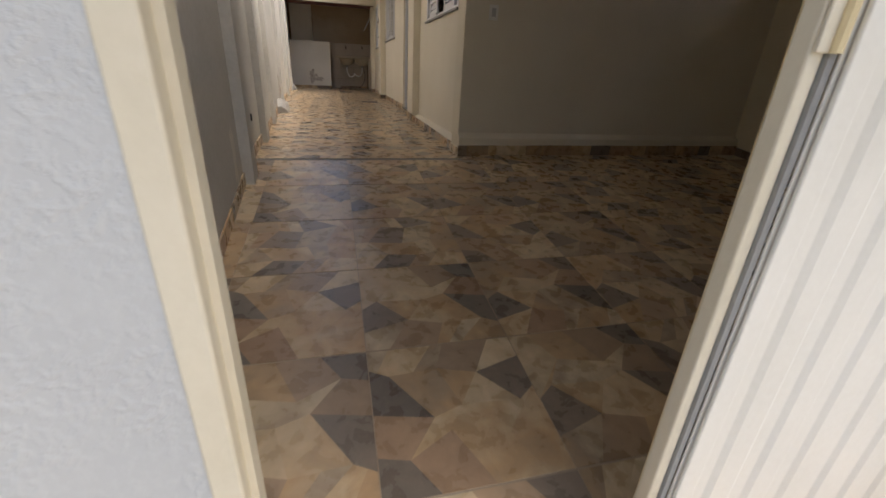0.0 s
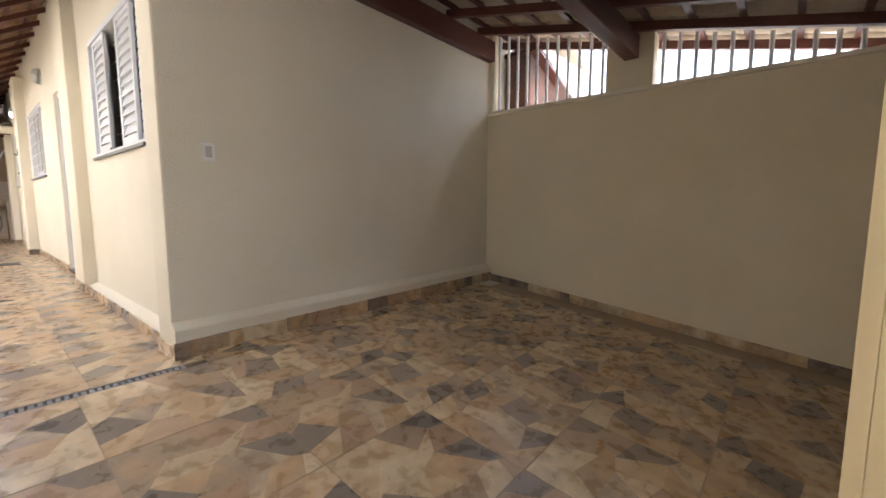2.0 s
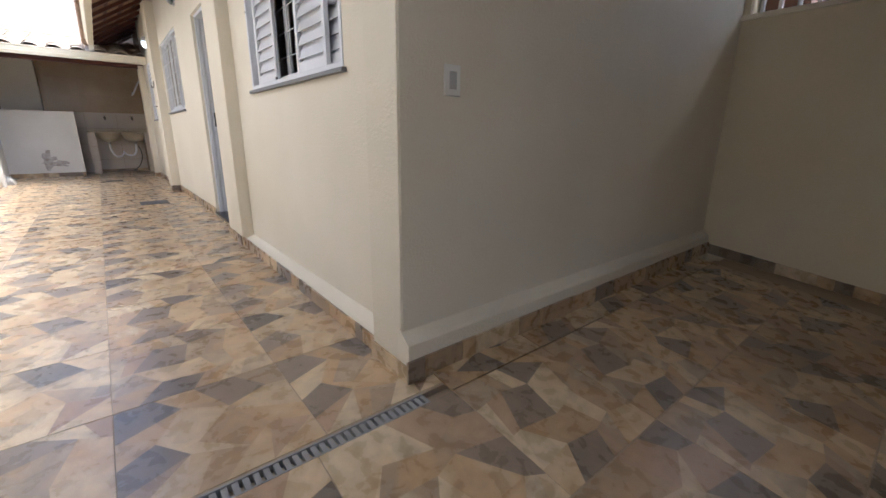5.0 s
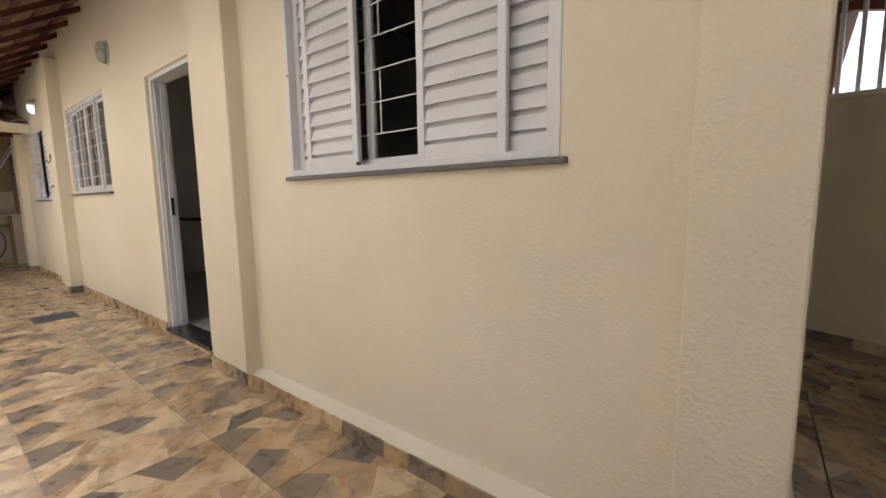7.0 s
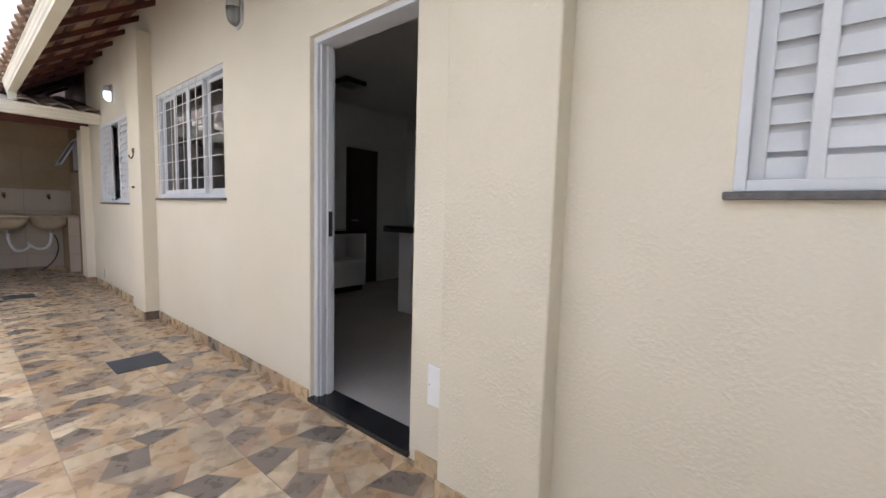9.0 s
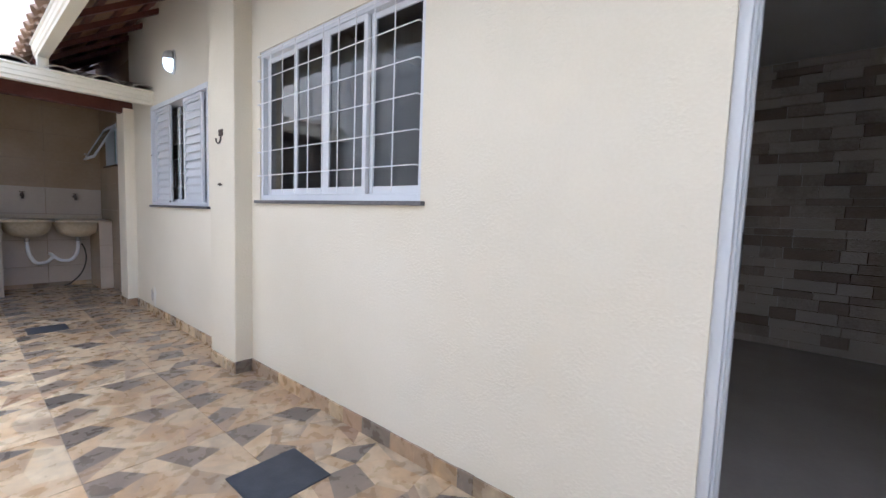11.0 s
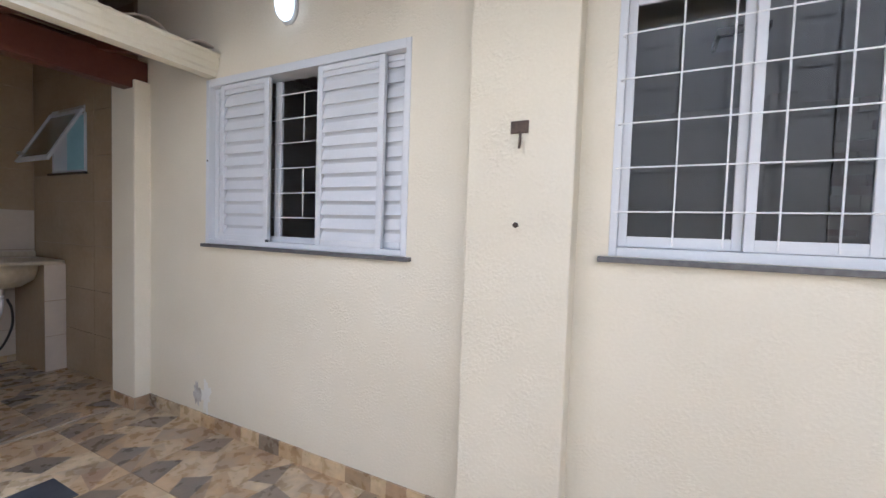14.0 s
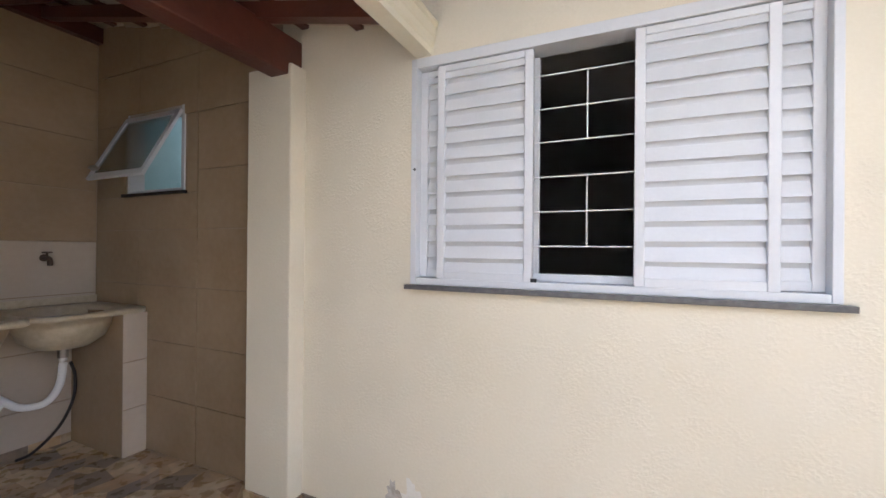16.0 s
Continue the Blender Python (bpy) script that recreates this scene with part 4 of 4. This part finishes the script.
# ---- gate and its surroundings ----


def ribbed(length, z0, z1, pitch=0.075, depth=0.012):
    """Folded sheet: trapezoid ribs along +x, facing -y, with thickness."""
    pts = []
    x = 0.0
    while x < length - 1e-6:
        pts += [(x, 0.0), (x + pitch * 0.45, 0.0), (x + pitch * 0.58, depth), (x + pitch * 0.87, depth)]
        x += pitch
    pts.append((length, 0.0))
    pts = [(min(px, length), py) for px, py in pts]
    back_pts = [(px, py + 0.003) for px, py in pts][::-1]
    return prism(pts + back_pts, "z", z0, z1)


gate = thing("gate", -0.50, -3.27, -0.4, "cream enamelled steel pedestrian gate leaf, standing open inward", "gate")
LEAF = pose(-0.50, -3.27, 0, 0, 0, 36.2)


def on_leaf(bm):
    bmesh.ops.transform(bm, matrix=LEAF, verts=bm.verts)
    return bm


part("sheet", on_leaf(ribbed(0.66, -0.34, 1.72, 0.13, 0.010)), GATE_PAINT, gate, "ribbed sheet")
part("hinge_stile", on_leaf(boxes((-0.002, 0.045, -0.02, 0.025, -0.36, 1.74), bevel=0.003)), GATE_PAINT, gate)
part("lock_stile", on_leaf(boxes((0.655, 0.705, -0.022, 0.026, -0.36, 1.74), bevel=0.003)), GATE_PAINT, gate, "stile with a lock recess")
for ya, yb in ((-0.022, -0.017), (0.021, 0.026)):
    part("flange", on_leaf(boxes((0.706, 0.744, ya, yb, -0.36, 1.74), bevel=0.001)), GATE_PAINT, gate)
part("rail", on_leaf(boxes((0.045, 0.655, -0.018, 0.022, 1.69, 1.735), bevel=0.003)), GATE_PAINT, gate)
part("rail", on_leaf(boxes((0.045, 0.655, -0.018, 0.022, -0.355, -0.31), bevel=0.003)), GATE_PAINT, gate)
lock = part("lock", on_leaf(boxes((0.706, 0.7475, -0.0165, 0.0205, 0.54, 0.66), bevel=0.002)), GATE_PAINT, gate, "painted lock case")
part("lock_bolt", on_leaf(rod(bmesh.new(), (0.747, 0.002, 0.615), (0.753, 0.002, 0.615), 0.012, 12)), CHROME, lock)
gf = thing("gate_frame", -0.95, -3.3, -0.42, "cream steel gate frame with a hinge and a ribbed side panel", "gate frame", kind="structure")
part("post", boxes((-1.395, -1.355, -3.388, -3.29, -0.45, 2.05), bevel=0.004), FRAME_LIT, gf)
part("stop", boxes((-1.356, -1.345, -3.36, -3.335, -0.45, 2.05)), FRAME_LIT, gf)
part("post", boxes((-0.612, -0.586, -3.362, -3.33, -0.45, 2.05), bevel=0.004), FRAME_LIT, gf)
# no real part: a grey strip gives the shade of the gap beside the post
part("gap_shade_strip", boxes((-0.5855, -0.573, -3.368, -3.33, -0.45, 2.05)), CONCRETE, gf, "grey strip standing in for the shaded gap")
for z in (-0.25, 0.72):
    part("hinge", boxes((-0.611, -0.588, -3.369, -3.3625, z, z + 0.10), bevel=0.002), FRAME_LIT, gf)
    part("hinge_pin", rod(bmesh.new(), (-0.584, -3.372, z), (-0.584, -3.372, z + 0.10), 0.008), GATE_PAINT, gf)
bm = ribbed(1.475, -0.42, 2.0, 0.12, 0.007)
bmesh.ops.translate(bm, verts=bm.verts, vec=(-0.571, -3.372, 0))
part("side_panel", bm, ENAMEL_LIT, gf, "cream ribbed steel side panel, coloured pale for outdoor light")
part("stile", boxes((-0.566, -0.520, -3.383, -3.3745, -0.45, 2.05), bevel=0.003), ENAMEL_LIT, gf)
part("lintel", boxes((-1.395, 0.9, -3.42, -3.31, 2.05, 2.13), bevel=0.004), GATE_PAINT, gf)

# ---- carport openings: bars ----
for y0, y1, n in ((-1.32, -0.06, 11), (-3.2, -1.72, 12)):
    gr = thing("window_grille", 3.2, (y0 + y1) / 2, 1.88, "white vertical bars in the opening under the carport roof", "grille", "grilles of the carport wall")
    for k in range(n):
        y = y0 + (y1 - y0) * (k + 0.5) / n
        part("bar", rod(bmesh.new(), (3.2, y, 1.881), (3.2, y, carport_z(y) - 0.005), 0.016), STEEL_WHITE, gr)
    part("rail", boxes((3.185, 3.215, y0 + 0.002, y1 - 0.002, 1.882, 1.90)), STEEL_WHITE, gr)
structure("sill_carport", boxes((RIGHT - 0.03, RIGHT + 0.17, -3.22, -0.002, 1.845, 1.879)), CREAM, "cream sill ledge under the bars", "sill")

# neighbour's house beyond the bars
nb = thing("neighbour_house", 3.9, -0.2, -0.46, "neighbouring outbuilding of brown brick with an old clay tile roof", "house")
part("wall", prism([(3.47, -0.46), (4.15, -0.46), (4.15, 2.30), (3.47, 2.55)], "y", -0.35, -0.03), OLD_TILE, nb, "brown brick gable wall")
NB_BASE = pose(4.5, -0.46, 2.22, 0, 22, 0) @ Matrix(((0, -1, 0, 0), (1, 0, 0, 0), (0, 0, 1, 0), (0, 0, 0, 1)))
tfn = channel_field(0.44, 1.15, 0.21, 0.36, 0.06)
bmesh.ops.transform(tfn, matrix=NB_BASE, verts=tfn.verts)
part("roof", tfn, OLD_TILE, nb, "old brown clay tile roof")
arched_tiles(nb, NB_BASE, 0.44, 1.15, 0.21, 0.36, 0.06, OLD_TILE, 9)
part("roof_board", prism([(3.45, 2.565), (3.45, 2.60), (4.5, 2.21), (4.5, 2.175)], "y", -0.46, -0.02), BROWN_WOOD, nb)

# ---- boundary wall fittings ----
ho = thing("wall_bracket", -1.9, 0.13, 1.25, "dark iron bracket on the boundary wall", "bracket")
bx = left_x(0.13)
for y in (-0.22, 0.22):
    part("plate", boxes((bx + 0.001, bx + 0.022, y - 0.02, y + 0.02, 1.21, 1.36), bevel=0.003), RUST, ho)
    part("arm", tube([(bx + 0.012, y, 1.34), (bx + 0.05, y, 1.30), (bx + 0.075, y, 1.25)], 0.011), RUST, ho)
part("bar", rod(bmesh.new(), (bx + 0.075, -0.25, 1.245), (bx + 0.075, 0.25, 1.245), 0.018, 10), RUST, ho)
ob = thing("pipe_outlet", -1.9, -0.15, 0.2, "black pipe stub in the boundary wall", "pipe")
bx = left_x(-0.15)
part("stub", rod(bmesh.new(), (bx - 0.02, -0.15, 0.27), (bx + 0.03, -0.15, 0.27), 0.028, 14), RUBBER, ob)


def rubble(name, y0, y1, deep, high, seed):
    """A low broken cement block against the boundary wall, with an uneven top."""
    rng = random.Random(seed)
    bm = bmesh.new()
    ny, nx = 9, 5
    grid = {}
    for i in range(ny + 1):
        y = y0 + (y1 - y0) * i / ny
        for j in range(nx + 1):
            u = j / nx
            h = high * (1.0 - 0.75 * u ** 2) * rng.uniform(0.72, 1.1) * (0.55 if i in (0, ny) else 1.0)
            grid[i, j] = bm.verts.new((left_x(y) + deep * u * rng.uniform(0.92, 1.04), y, h if u < 1 else -0.05))
    for i in range(ny):
        for j in range(nx):
            bm.faces.new((grid[i, j], grid[i, j + 1], grid[i + 1, j + 1], grid[i + 1, j]))
    for i in (0, ny):
        foot = [bm.verts.new((grid[i, j].co.x, grid[i, j].co.y, -0.05)) for j in range(nx)]
        for j in range(nx - 1):
            bm.faces.new((grid[i, j], grid[i, j + 1], foot[j + 1], foot[j]))
        bm.faces.new((grid[i, nx - 1], grid[i, nx], foot[nx - 1]))
    bmesh.ops.recalc_face_normals(bm, faces=bm.faces)
    return structure(name, bm, RAW_CEMENT, "low broken grey cement block at the boundary wall foot", "block")


rubble("curb_block", 3.15, 3.85, 0.17, 0.16, 3)
rubble("curb_block_small", 9.3, 9.75, 0.17, 0.15, 4)
structure("coping", slanted(FRONT, END, 3.75, 3.80, 0.03, 0.24), ROOF_RED, "reddish coping on the boundary wall", "coping")

# ---- floor covers and drain ----


def floor_cover(x0, x1, y0, y1):
    c = thing("drain_cover", (x0 + x1) / 2, (y0 + y1) / 2, 0.0, "dark slate-grey square drain cover set in the floor", "drain cover", "drain covers of the passage")
    part("plate", boxes((x0, x1, y0, y1, 0.0, 0.0065), bevel=0.002), GRATE, c)


floor_cover(-0.665, -0.335, 5.47, 5.78)
floor_cover(-1.0, -0.72, 9.06, 9.32)
dr = thing("channel_drain", -1.0, -0.19, 0.0, "slotted grey channel drain across the passage", "drain", kind="structure")
part("channel", boxes((-1.9, 3.1, -0.225, -0.155, -0.12, -0.085)), GROUT, dr)
part("rim", boxes((-1.9, -0.11, -0.2225, -0.2155, -0.085, -0.054)), CONCRETE, dr)
part("rim", boxes((-1.9, -0.11, -0.1645, -0.1575, -0.085, -0.054)), CONCRETE, dr)
slot = bpy.data.meshes.new("slat")
bm = boxes((-0.009, 0.009, -0.024, 0.024, -0.02, 0.0))
bm.to_mesh(slot)
bm.free()
slot.materials.append(CONCRETE)
for k in range(60):
    s = new("slat", slot)
    s.parent = dr
    s.location = Vector((-1.885 + 0.03 * k, -0.19, -0.057)) - dr.location


structure("cement_bead", prism([(9.965, -0.004), (9.972, 0.004), (9.985, 0.0075), (9.998, 0.004), (10.005, -0.004)], "x", -2.3, -0.115), GROUT_PALE, "narrow pale cement bead across the laundry floor", "floor joint")

# ---- skirtings of cut tile ----
def skirting(name, p, q, normal, height=0.085, seed=0, zp=0.0, zq=0.0):
    """Cut tile pieces along the foot of a wall from p to q, standing proud along normal."""
    rng = random.Random(seed)
    p, q, n = Vector((*p, zp)), Vector((*q, zq)), Vector((*normal, 0))
    total = (q - p).length
    d = (q - p).normalized()

    def slab(s0, s1, inner, outer, top):
        bm = bmesh.new()
        a, b, up = p + d * s0, p + d * s1, Vector((0, 0, top))
        lo, hi = [[bm.verts.new(x) for x in (a + n * o, b + n * o, b + n * o + up, a + n * o + up)] for o in (inner, outer)]
        bm.faces.new(lo)
        bm.faces.new(hi)
        for k in range(4):
            bm.faces.new((lo[k], lo[(k + 1) % 4], hi[(k + 1) % 4], hi[k]))
        bmesh.ops.recalc_face_normals(bm, faces=bm.faces)
        return bm
    ob = structure(name, slab(0, total, 0.0003, 0.0085, height - 0.0015), GROUT, "skirting of cut stone-print tile", "skirting")
    s = 0.0
    while s < total - 0.01:
        w = min(rng.choice((0.09, 0.14, 0.2, 0.27)) * rng.uniform(0.8, 1.2), total - s)
        if total - s - w < 0.04:
            w = total - s
        part("tile", slab(s + 0.0008, s + w - 0.0008, 0.0005, 0.0115 + rng.uniform(-0.001, 0.001), height + rng.uniform(-0.002, 0.002)), rng.choice((STONE, STONE, STONE, STONE_DARK, STONE_RUST)), ob)
        s += w
    return ob


WX, PX = (-1, 0), (0, -1)
skirting("baseboard", (0, 3.03), (0, 3.24), WX, seed=1, zp=floor_z(3.03), zq=floor_z(3.24))
skirting("baseboard", (0, 3.24), (0, 4.145), WX, seed=21, zp=floor_z(3.24), zq=floor_z(4.145), height=0.024)
skirting("baseboard", (0, 4.145), (0, 6.935), WX, seed=2)
skirting("baseboard", (-0.125, 6.935), (0, 6.935), PX, seed=3)
skirting("baseboard", (-0.125, 6.923), (-0.125, 7.34), WX, seed=4)
skirting("baseboard", (0, 7.34), (0, 9.84), WX, seed=5)
skirting("baseboard", (-0.10, 9.84), (0, 9.84), PX, seed=6)
skirting("baseboard", (-0.10, 9.828), (-0.10, 10.14), WX, seed=7)
skirting("baseboard", (-0.082, 0.225), (-0.082, 2.57), WX, seed=8, height=0.078, zp=floor_z(0.225), zq=floor_z(2.57))
skirting("baseboard", (-0.10, 2.57), (-0.10, 3.03), WX, seed=18, zp=floor_z(2.57), zq=floor_z(3.03))
skirting("baseboard", (-0.10, 3.03), (-0.012, 3.03), (0, 1), seed=19, zp=floor_z(3.03), zq=floor_z(3.03))
skirting("baseboard", (-0.107, -0.07), (-0.107, 0.225), WX, seed=9, height=0.078, zp=-0.055, zq=floor_z(0.28))
skirting("baseboard", (-0.119, -0.072), (RIGHT, -0.072), PX, seed=10, zp=-0.05, zq=-0.035, height=0.10)
skirting("baseboard", (RIGHT, -0.085), (RIGHT, FRONT), WX, seed=12, zp=-0.037, zq=floor_z(FRONT))
skirting("baseboard", (RIGHT - 0.012, FRONT), (0.9, FRONT), (0, 1), seed=13, zp=floor_z(FRONT), zq=floor_z(FRONT))
skirting("baseboard", (left_x(-0.2), -0.2), (left_x(FRONT), FRONT), (1, 0), seed=14, zp=floor_z(-0.2), zq=floor_z(FRONT))
skirting("baseboard", (left_x(10.8), 10.8), (left_x(4.5), 4.5), (1, 0), seed=15)
skirting("baseboard", (left_x(4.5), 4.5), (left_x(-0.2), -0.2), (1, 0), seed=20, zp=0.0, zq=-0.055)
skirting("baseboard", (-2.5, 10.8), (-1.3, 10.8), PX, seed=16)
skirting("baseboard", (-1.02, END), (-0.095, END), PX, seed=17, height=0.06)

# ---- floor tiles ----
T, GAP = 0.575, 0.0035


def floor_tile(seed):
    """A printed tile: a slab whose face is split into irregular stone shapes, each its own island."""
    rng = random.Random(seed)
    nx, ny = 4, 4
    half = (T - GAP) / 2
    bm = bmesh.new()
    pts = {}
    for i in range(nx + 1):
        for j in range(ny + 1):
            x = -half + 2 * half * i / nx
            y = -half + 2 * half * j / ny
            if 0 < i < nx:
                x += rng.uniform(-0.26, 0.26) * 2 * half / nx + (0.042 if j % 2 else -0.042)
            if 0 < j < ny:
                y += rng.uniform(-0.28, 0.28) * 2 * half / ny + (0.026 if i % 2 else -0.026)
            pts[i, j] = (x, y)
    slate = set()
    for c in rng.sample([(i, j) for i in range(nx) for j in range(ny)], 16):
        if len(slate) < 3 and all(abs(c[0] - s[0]) + abs(c[1] - s[1]) > 1 for s in slate):
            slate.add(c)
    for i in range(nx):
        for j in range(ny):
            a, b, c, d = pts[i, j], pts[i + 1, j], pts[i + 1, j + 1], pts[i, j + 1]
            shapes = [[a, b, c, d]]
            roll = rng.random()
            if (i, j) not in slate:
                if roll < 0.28:
                    k = rng.uniform(0.35, 0.65)
                    m0 = (a[0] + (b[0] - a[0]) * k, a[1] + (b[1] - a[1]) * k)
                    m1 = (d[0] + (c[0] - d[0]) * k, d[1] + (c[1] - d[1]) * k)
                    shapes = [[a, m0, m1, d], [m0, b, c, m1]]
                elif roll < 0.42:
                    shapes = [[a, b, c], [a, c, d]]
            for sh in shapes:
                f = bm.faces.new([bm.verts.new((x, y, 0.0)) for x, y in sh])
                f.material_index = 1 if (i, j) in slate else (2 if rng.random() < 0.10 else 0)
    lo = -0.008
    ring = [(-half, -half), (half, -half), (half, half), (-half, half)]
    for k in range(4):
        p, q = ring[k], ring[(k + 1) % 4]
        bm.faces.new([bm.verts.new(v) for v in ((*p, lo), (*q, lo), (*q, 0.0), (*p, 0.0))])
    for f in bm.faces:
        f.normal_update()
        if abs(f.normal.z) > 0.5 and f.normal.z < 0:
            f.normal_flip()
    me = bpy.data.meshes.new("tile")
    bm.to_mesh(me)
    bm.free()
    for mt in (STONE, STONE_DARK, STONE_RUST):
        me.materials.append(mt)
    return me


TILES = [floor_tile(s) for s in (41, 44, 47)]
rng = random.Random(21)
floor_ob = bpy.data.objects["floor"]
carport_ob = bpy.data.objects["floor_carport"]
for i in range(5):
    for j in range(21):
        x, y = -2.515 + i * T, 0.14 + j * T
        if x + T / 2 < left_x(y) - 0.1:
            continue
        ob = new("tile", TILES[rng.choice((0, 0, 0, 1))])
        ob.parent = floor_ob
        ob.matrix_local = pose(x, y, floor_z(y), 0.68 if y < 4.4 else 0)
for i in range(9):
    for j in range(-1 if i > 3 else 0, 6):
        x, y = -1.43 + (i - 1) * T, -0.505 - j * T
        ob = new("tile", TILES[rng.choice((1, 2, 2))])
        ob.parent = carport_ob
        ob.matrix_local = pose(x, y, -0.03 + SLOPE * y, math.degrees(math.atan(SLOPE))) @ pose(0, 0, 0, 0, 0, rng.choice((0, 0, 180)))

# ---- wall tiles of the laundry ----


def wall_tile(w, h, material):
    me = bpy.data.meshes.new("tile")
    bm = boxes((-w / 2, w / 2, -0.009, 0.0, -h / 2, h / 2), bevel=0.0015)
    bm.to_mesh(me)
    bm.free()
    me.materials.append(material)
    return me


TH = 0.365
full, narrow, pale = wall_tile(0.595, TH - 0.005, WALL_TILE), wall_tile(0.50, TH - 0.005, WALL_TILE), wall_tile(0.595, TH - 0.005, PALE_TILE)
end_ob, side_ob = bpy.data.objects["wall_end"], bpy.data.objects["wall_laundry_side"]
for i in range(5):
    for j in range(8):
        z = 0.1095 + j * TH
        if z > 2.85:
            continue
        ob = new("tile", pale if z < 1.3 else full)
        ob.parent = end_ob
        ob.matrix_local = pose(-0.255 - 0.6 * i, END, z)
for j in range(8):
    z = 0.19 + j * TH
    for y in (10.44, 11.04, 11.59):
        me = full if y < 11.5 else narrow
        if y > 10.6 and 1.55 < z < 2.30:
            continue
        ob = new("tile", me)
        ob.parent = side_ob
        ob.matrix_local = pose(0.055, y, z, 0, 0, -90)
part("tile", boxes((0.046, 0.055, 10.745, 11.838, 1.469, 1.694)), WALL_TILE, side_ob)
part("tile", boxes((0.046, 0.055, 11.505, 11.838, 1.699, 2.195)), WALL_TILE, side_ob)
part("tile", boxes((0.046, 0.055, 10.745, 10.84, 1.699, 2.195)), WALL_TILE, side_ob)
